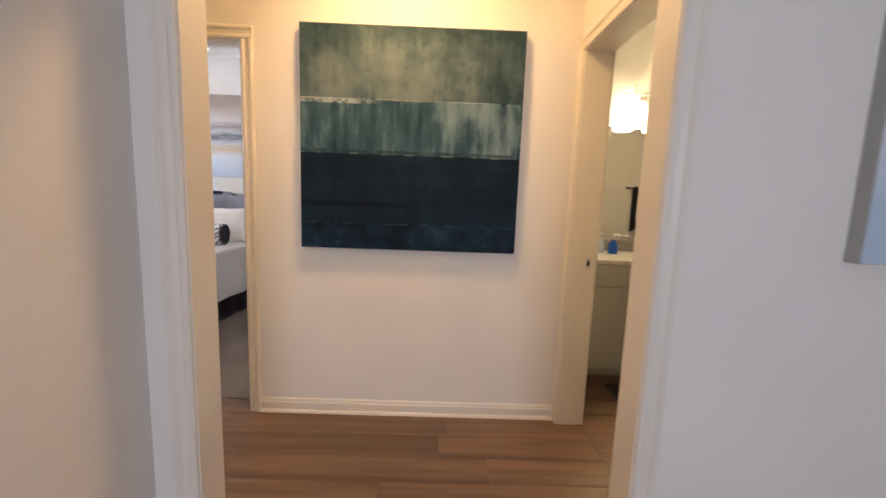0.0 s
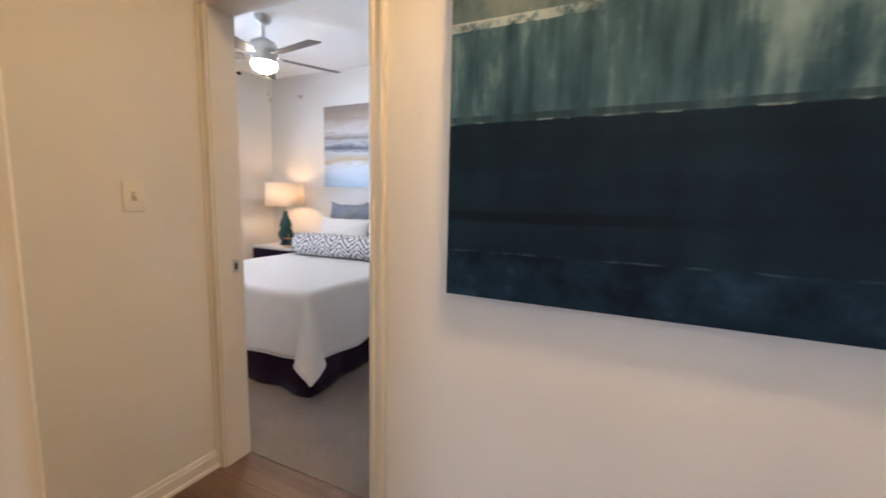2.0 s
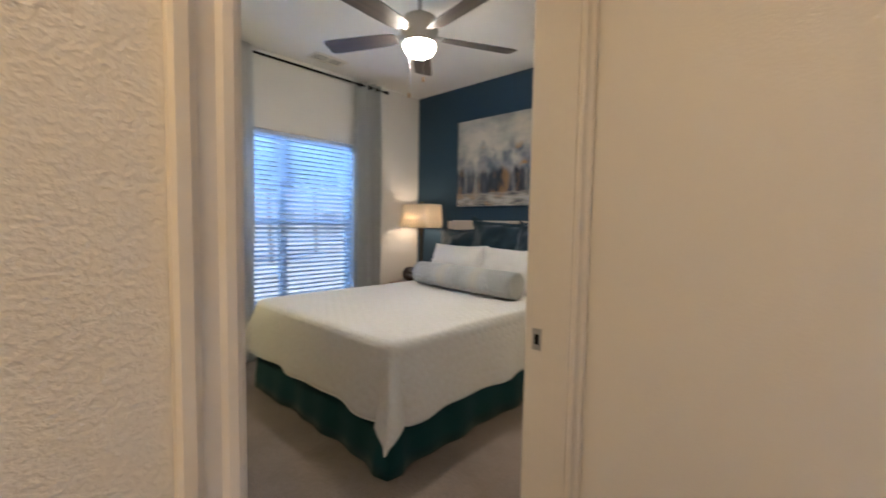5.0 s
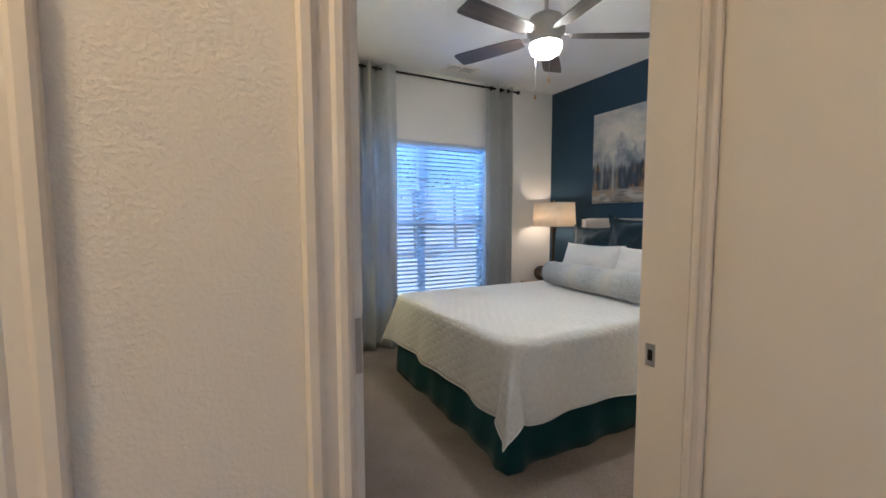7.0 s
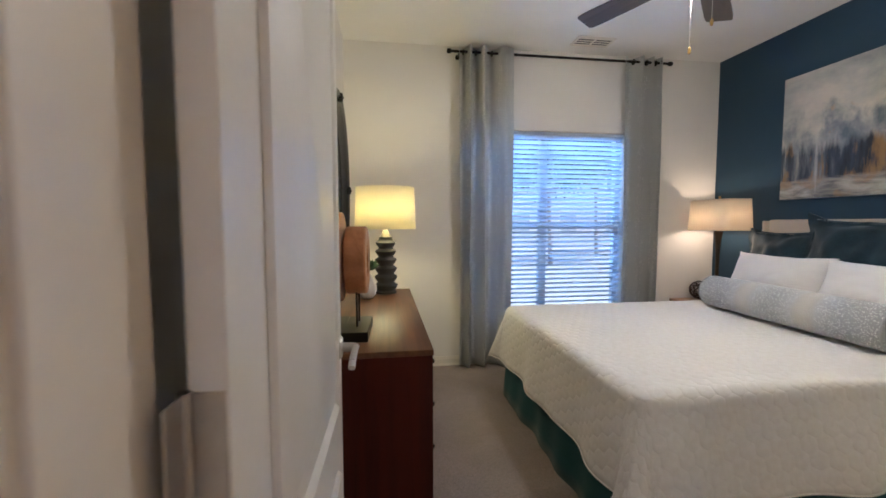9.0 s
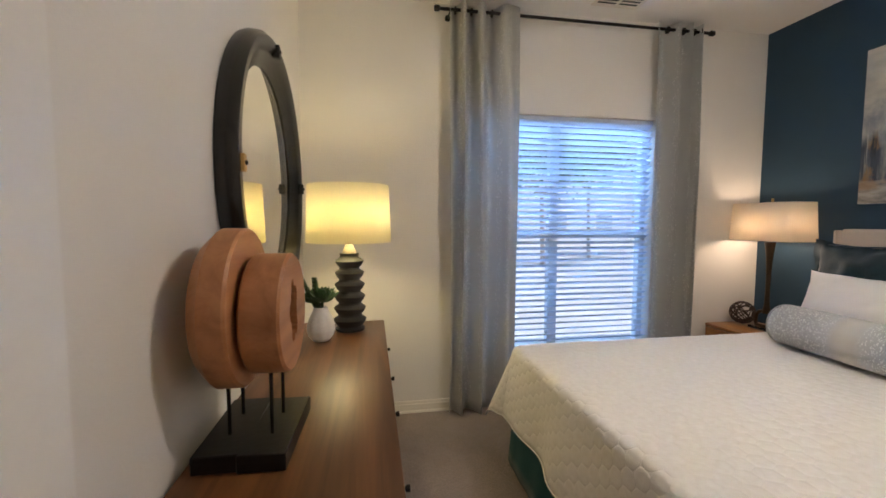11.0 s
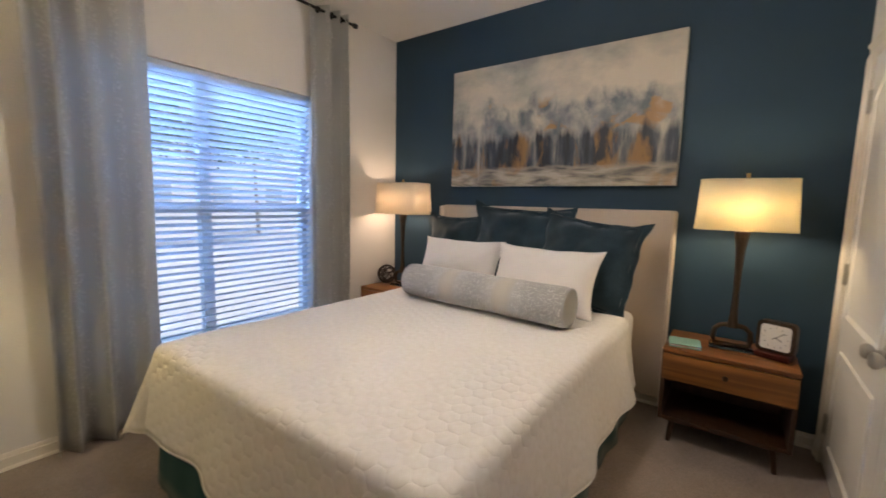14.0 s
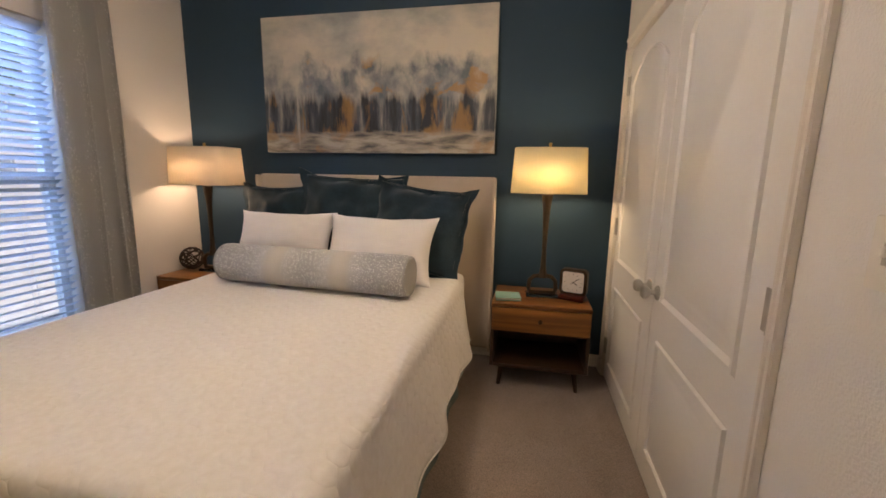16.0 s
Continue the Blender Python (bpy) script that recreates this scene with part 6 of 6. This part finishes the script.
def basin():
    t = thing("basin", pose(1.66, 3.12, 0.873), "white oval basin set in the vanity top", "sink")
    prof = [(1.0, 0.0), (1.06, 0.0), (1.06, 0.006), (0.98, 0.008), (0.9, -0.0), (0.5, 0.001), (0.001, 0.0012)]
    part("bowl", lathe([(r * 0.2, z) for r, z in prof], 40, None, Matrix.Diagonal((1.15, 0.8, 1, 1))), WHITE_LACQUER, t)


basin()


def faucet():
    t = thing("faucet", pose(1.56, 3.30, 0.872), "single-lever nickel basin faucet", "faucet")
    part("body", lathe([(0.026, 0), (0.024, 0.01), (0.019, 0.02), (0.019, 0.155), (0.001, 0.16)], 20), NICKEL, t)
    bm = rod(bmesh.new(), (0, 0, 0.10), (0.05, -0.11, 0.115), 0.012)
    rod(bm, (0.05, -0.11, 0.12), (0.055, -0.12, 0.085), 0.011)
    part("spout", bm, NICKEL, t)
    part("lever", rod(bmesh.new(), (0, 0, 0.158), (0.02, 0.06, 0.185), 0.006), NICKEL, t)


faucet()


def vanity_light():
    t = thing("vanity_light", pose(1.76, 3.398, 2.06), "nickel bar light with four lit glass shades over the mirror", "wall light")
    part("backplate", lathe([(0.001, 0), (0.062, 0), (0.058, 0.015), (0.001, 0.02)], 28, None, pose(-0.22, 0, 0.0, 90)), NICKEL, t)
    bm = rod(bmesh.new(), (-0.46, -0.09, 0.02), (0.46, -0.09, 0.02), 0.007)
    rod(bm, (-0.22, 0.0, 0.0), (-0.22, -0.09, 0.02), 0.009)
    part("bar", bm, NICKEL, t)
    for k in range(4):
        x = -0.36 + 0.235 * k
        a = part("arm", rod(bmesh.new(), (x, -0.09, -0.03), (x, -0.09, 0.10), 0.007), NICKEL, t)
        bm = lathe([(0.02, -0.03), (0.070, -0.04), (0.082, -0.065), (0.082, -0.19), (0.076, -0.196), (0.068, -0.225), (0.001, -0.232)], 30, None, Matrix.Translation((x, -0.09, 0)))
        part("glass_shade", bm, BATH_GLASS, a, "lit white glass shade")


vanity_light()
BLUE_SOAP = mat("blue_soap", (0.01, 0.10, 0.55), 0.25)
CLEAR_P = mat("clear_pump_plastic", (0.6, 0.7, 0.75), 0.2)
for sx, sy, body, lab in ((1.30, 3.22, BLUE_SOAP, "blue liquid soap bottle with a white pump on the vanity"), (1.22, 3.28, CLEAR_P, "pale lotion bottle with a white pump on the vanity")):
    t = thing("soap_bottle", pose(sx, sy, 0.873), lab, "soap bottle")
    part("bottle", lathe([(0.001, 0), (0.032, 0), (0.034, 0.01), (0.034, 0.075), (0.015, 0.10), (0.013, 0.112), (0.001, 0.113)], 24), body, t)
    bm = rod(bmesh.new(), (0, 0, 0.11), (0, 0, 0.155), 0.006)
    rod(bm, (0, 0, 0.155), (0.04, -0.01, 0.15), 0.006)
    lathe([(0.015, 0.11), (0.015, 0.122), (0.001, 0.123)], 16, bm)
    part("pump", bm, WHITE_PLASTIC, t)


def flowers():
    t = thing("flower_vase", pose(2.12, 3.20, 0.873), "white hydrangea blooms in a green-footed glass vase", "flowers")
    part("vase", lathe([(0.001, 0), (0.05, 0), (0.052, 0.14), (0.048, 0.14), (0.046, 0.01), (0.001, 0.008)], 24), ACRYLIC, t)
    part("moss", lathe([(0.001, 0.012), (0.044, 0.012), (0.044, 0.06), (0.001, 0.07)], 20), SUCC, t)
    rnd = random.Random(9)
    petal = mat("white_petal", (0.78, 0.74, 0.62), 0.8)
    for cx, cy, cz, r in ((0, 0, 0.43, 0.09), (0.05, 0.02, 0.36, 0.08), (-0.05, -0.01, 0.35, 0.08)):
        bm = bmesh.new()
        for i in range(110):
            d = Vector((rnd.gauss(0, 1), rnd.gauss(0, 1), rnd.gauss(0.2, 1))).normalized()
            p = Vector((cx, cy, cz)) + d * r * rnd.uniform(0.85, 1.05)
            s = d.orthogonal().normalized()
            q = d.cross(s)
            w = 0.019
            vs = [bm.verts.new(p + (s * math.cos(a) + q * math.sin(a)) * w + d * 0.006) for a in (0, 1.57, 3.14, 4.71)]
            c = bm.verts.new(p - d * 0.006)
            for k in range(4):
                bm.faces.new((vs[k], vs[(k + 1) % 4], c))
        part("bloom", bm, petal, t, "", 0)
        part("stem", rod(bmesh.new(), (cx * 0.2, cy * 0.2, 0.02), (cx, cy, cz - r * 0.6), 0.003, None, 6), SUCC, t)


flowers()


def towel_bar():
    t = thing("towel_bar", pose(2.75, 1.32, 1.44), "dark towel bar on the bathroom wall", "towel rail")
    part("bar", rod(bmesh.new(), (-0.36, 0.07, 0), (0.36, 0.07, 0), 0.008), BLACK, t)
    for s in (-0.36, 0.36):
        part("bracket", rod(bmesh.new(), (s, 0.0, 0), (s, 0.078, 0), 0.012), BLACK, t)
    for x, w, L, y, m_, lab in ((-0.16, 0.28, 0.62, 0.0, BLACK_TOWEL, "black bath towel hanging over the bar"), (0.17, 0.28, 0.62, 0.0, BLACK_TOWEL, "black bath towel hanging over the bar"),
                                (-0.16, 0.17, 0.42, 0.007, WHITE_CLOTH, "white hand towel folded over the black towel"), (0.17, 0.17, 0.42, 0.007, WHITE_CLOTH, "white hand towel folded over the black towel")):
        bm = bmesh.new()
        e = 0.012 + y
        sec = [(-e - 0.006, -L * 0.9), (-e - 0.006, 0.0), (-e * 0.6, e), (0, e + 0.006), (e * 0.6, e), (e + 0.006, 0.0), (e + 0.006, -L), (e, -L), (e, 0), (0, e), (-e, 0), (-e, -L * 0.9)]
        extrude_profile(bm, sec, (x - w / 2, 0.07, 0), (x + w / 2, 0.07, 0), (0, 1, 0), (0, 0, 1))
        o = part("towel", bm, m_, None, "", 60)
        o.matrix_world = pose(2.75, 1.32, 1.44)
        tagged(o, lab, "towel")


BLACK_TOWEL = mat("black_terry", (0.012, 0.012, 0.016), 0.95, fine=300, bump=0.5)
towel_bar()
tagged(part("bath_mat", boxed(1.14, 2.1, 2.02, 2.80, 0.001, 0.016, 0.006, 2), mat("charcoal_mat", (0.03, 0.024, 0.026), 0.95, var=0.3, fine=250, bump=0.7, dist=0.004)), "dark charcoal bath mat before the vanity", "bath mat")

# ---- living room seen through the opening ----
window("window_3", pose(0.45, -3.14, 0), 1.50, 0.55, 2.0, 1.3, "white vinyl window in the living room")


def rug_mat():
    m, nt, b = bare("dark_floral_rug", 0.95)
    n = texture(nt, "ShaderNodeTexNoise", mapped(nt), 6.0, 5, 1.2)
    nt.links.new(ramp(nt, n, ((0.36, (0.012, 0.014, 0.05)), (0.48, (0.02, 0.02, 0.035)), (0.56, (0.12, 0.05, 0.03)), (0.66, (0.20, 0.13, 0.08)))), b.inputs["Base Color"])
    return m


tagged(part("area_rug", boxed(0.2, 2.6, -2.9, -0.7, 0.001, 0.013, 0.004, 1), rug_mat()), "dark navy and rust patterned area rug in the living room", "rug")


def coffee_table():
    t = thing("coffee_table", pose(1.05, -1.75, 0.013), "white-topped table on splayed black legs", "table")
    part("tabletop", boxed(-0.6, 0.6, -0.35, 0.35, 0.52, 0.55, 0.006, 2), WHITE_LACQUER, t)
    for x in (-1, 1):
        for y in (-1, 1):
            part("leg", rod(bmesh.new(), (x * 0.42, y * 0.22, 0.52), (x * 0.5, y * 0.28, 0.0), 0.014, 0.010), BLACK, t)


coffee_table()

# ---- outside ----
struct("ground", boxed(-300, 300, -400, 300, -0.45, -0.30), GROUND, "sunlit pale concrete ground around the building", "ground", 0)


def neighbour():
    t = thing("apartment_building", pose(-4, -26, -0.30), "pale two-storey apartment building across the yard", "building")
    part("wall", boxed(-16, 16, -6, 0, 0, 6.4), SIDING, t)
    part("roof", boxed(-16.6, 16.6, -6.6, 0.6, 6.4, 6.8), BARK, t)
    for z in (0.9, 3.9):
        for k in range(9):
            x = -14.5 + 3.5 * k
            w = part("window", boxed(x, x + 1.4, 0.0, 0.06, z, z + 1.5), TRIM, t)
            part("pane", boxed(x + 0.08, x + 1.32, 0.061, 0.07, z + 0.08, z + 1.42), DARK_WINDOW, w)


neighbour()


def tree(x, y, h, seed):
    t = thing("tree", pose(x, y, -0.30), "leafy green yard tree with a slim trunk", "tree", "yard trees")
    rnd = random.Random(seed)
    bm = rod(bmesh.new(), (0, 0, 0), (0.1, 0, h * 0.5), 0.09, 0.06, 10)
    tips = []
    for k in range(7):
        a = k * 0.9 + rnd.random()
        p = Vector((math.cos(a) * h * 0.2, math.sin(a) * h * 0.2, h * rnd.uniform(0.6, 0.85)))
        rod(bm, (0.1, 0, h * 0.46), p, 0.05, 0.015, 7)
        tips.append(p)
    part("trunk", bm, BARK, t)
    bm = bmesh.new()
    for p in tips:
        for i in range(260):
            q = p + Vector((rnd.gauss(0, 1), rnd.gauss(0, 1), rnd.gauss(0, 0.8))) * h * 0.09
            d = Vector((rnd.gauss(0, 1), rnd.gauss(0, 1), rnd.gauss(0, 1))).normalized()
            s = d.orthogonal().normalized() * 0.05
            r = d.cross(s)
            bm.faces.new([bm.verts.new(q + v) for v in (s * 1.6, r, -s * 1.6, -r)])
    part("crown", bm, LEAF, t, "", 0)


for k, (tx, ty, th) in enumerate(((-7.5, -13, 5.5), (-3.4, -20, 6.0), (2.6, -17, 5.0), (-11, -16, 6.5), (-14, 4, 6.0))):
    tree(tx, ty, th, k + 1)


# ---- floor boards, last ----
def boards(name, x0, x1, y0, y1, label, seed):
    """Vinyl planks along x with tiny joints, each its own piece."""
    f = tagged(part(name, boxed(x0, x1, y0, y1, -0.0115, -0.006), SUB, None, "", 0), label, "floor", "", "structure")
    rnd = random.Random(seed)
    meshes = {}
    wdt, lng = 0.178, 1.22
    y = y0
    while y < y1 - 0.01:
        ye = min(y + wdt, y1)
        x = x0 - rnd.uniform(0.0, lng * 0.8)
        while x < x1 - 0.01:
            a, b = max(x, x0), min(x + lng, x1)
            key = (round(b - a, 3), round(ye - y, 3))
            if b - a > 0.03:
                if key not in meshes:
                    meshes[key] = finish("plank", boxed(0, key[0] - 0.0012, 0, key[1] - 0.0012, -0.006, 0.0, 0.0007, 1), PLANK, 30)
                o = new("plank", meshes[key])
                o.parent = f
                o.location = (a, y, 0)
            x += lng
        y += wdt
    return f


boards("floor_hall", -1.975, 0.80, 1.246, 2.471, "warm brown wood-look plank floor in the hall", 1)
boards("floor_bath", 0.80, 3.48, 1.32, 3.40, "warm brown wood-look plank floor in the bathroom", 2)
boards("floor_living", -0.855, 3.48, -3.05, 1.246, "warm brown wood-look plank floor in the living room", 3)
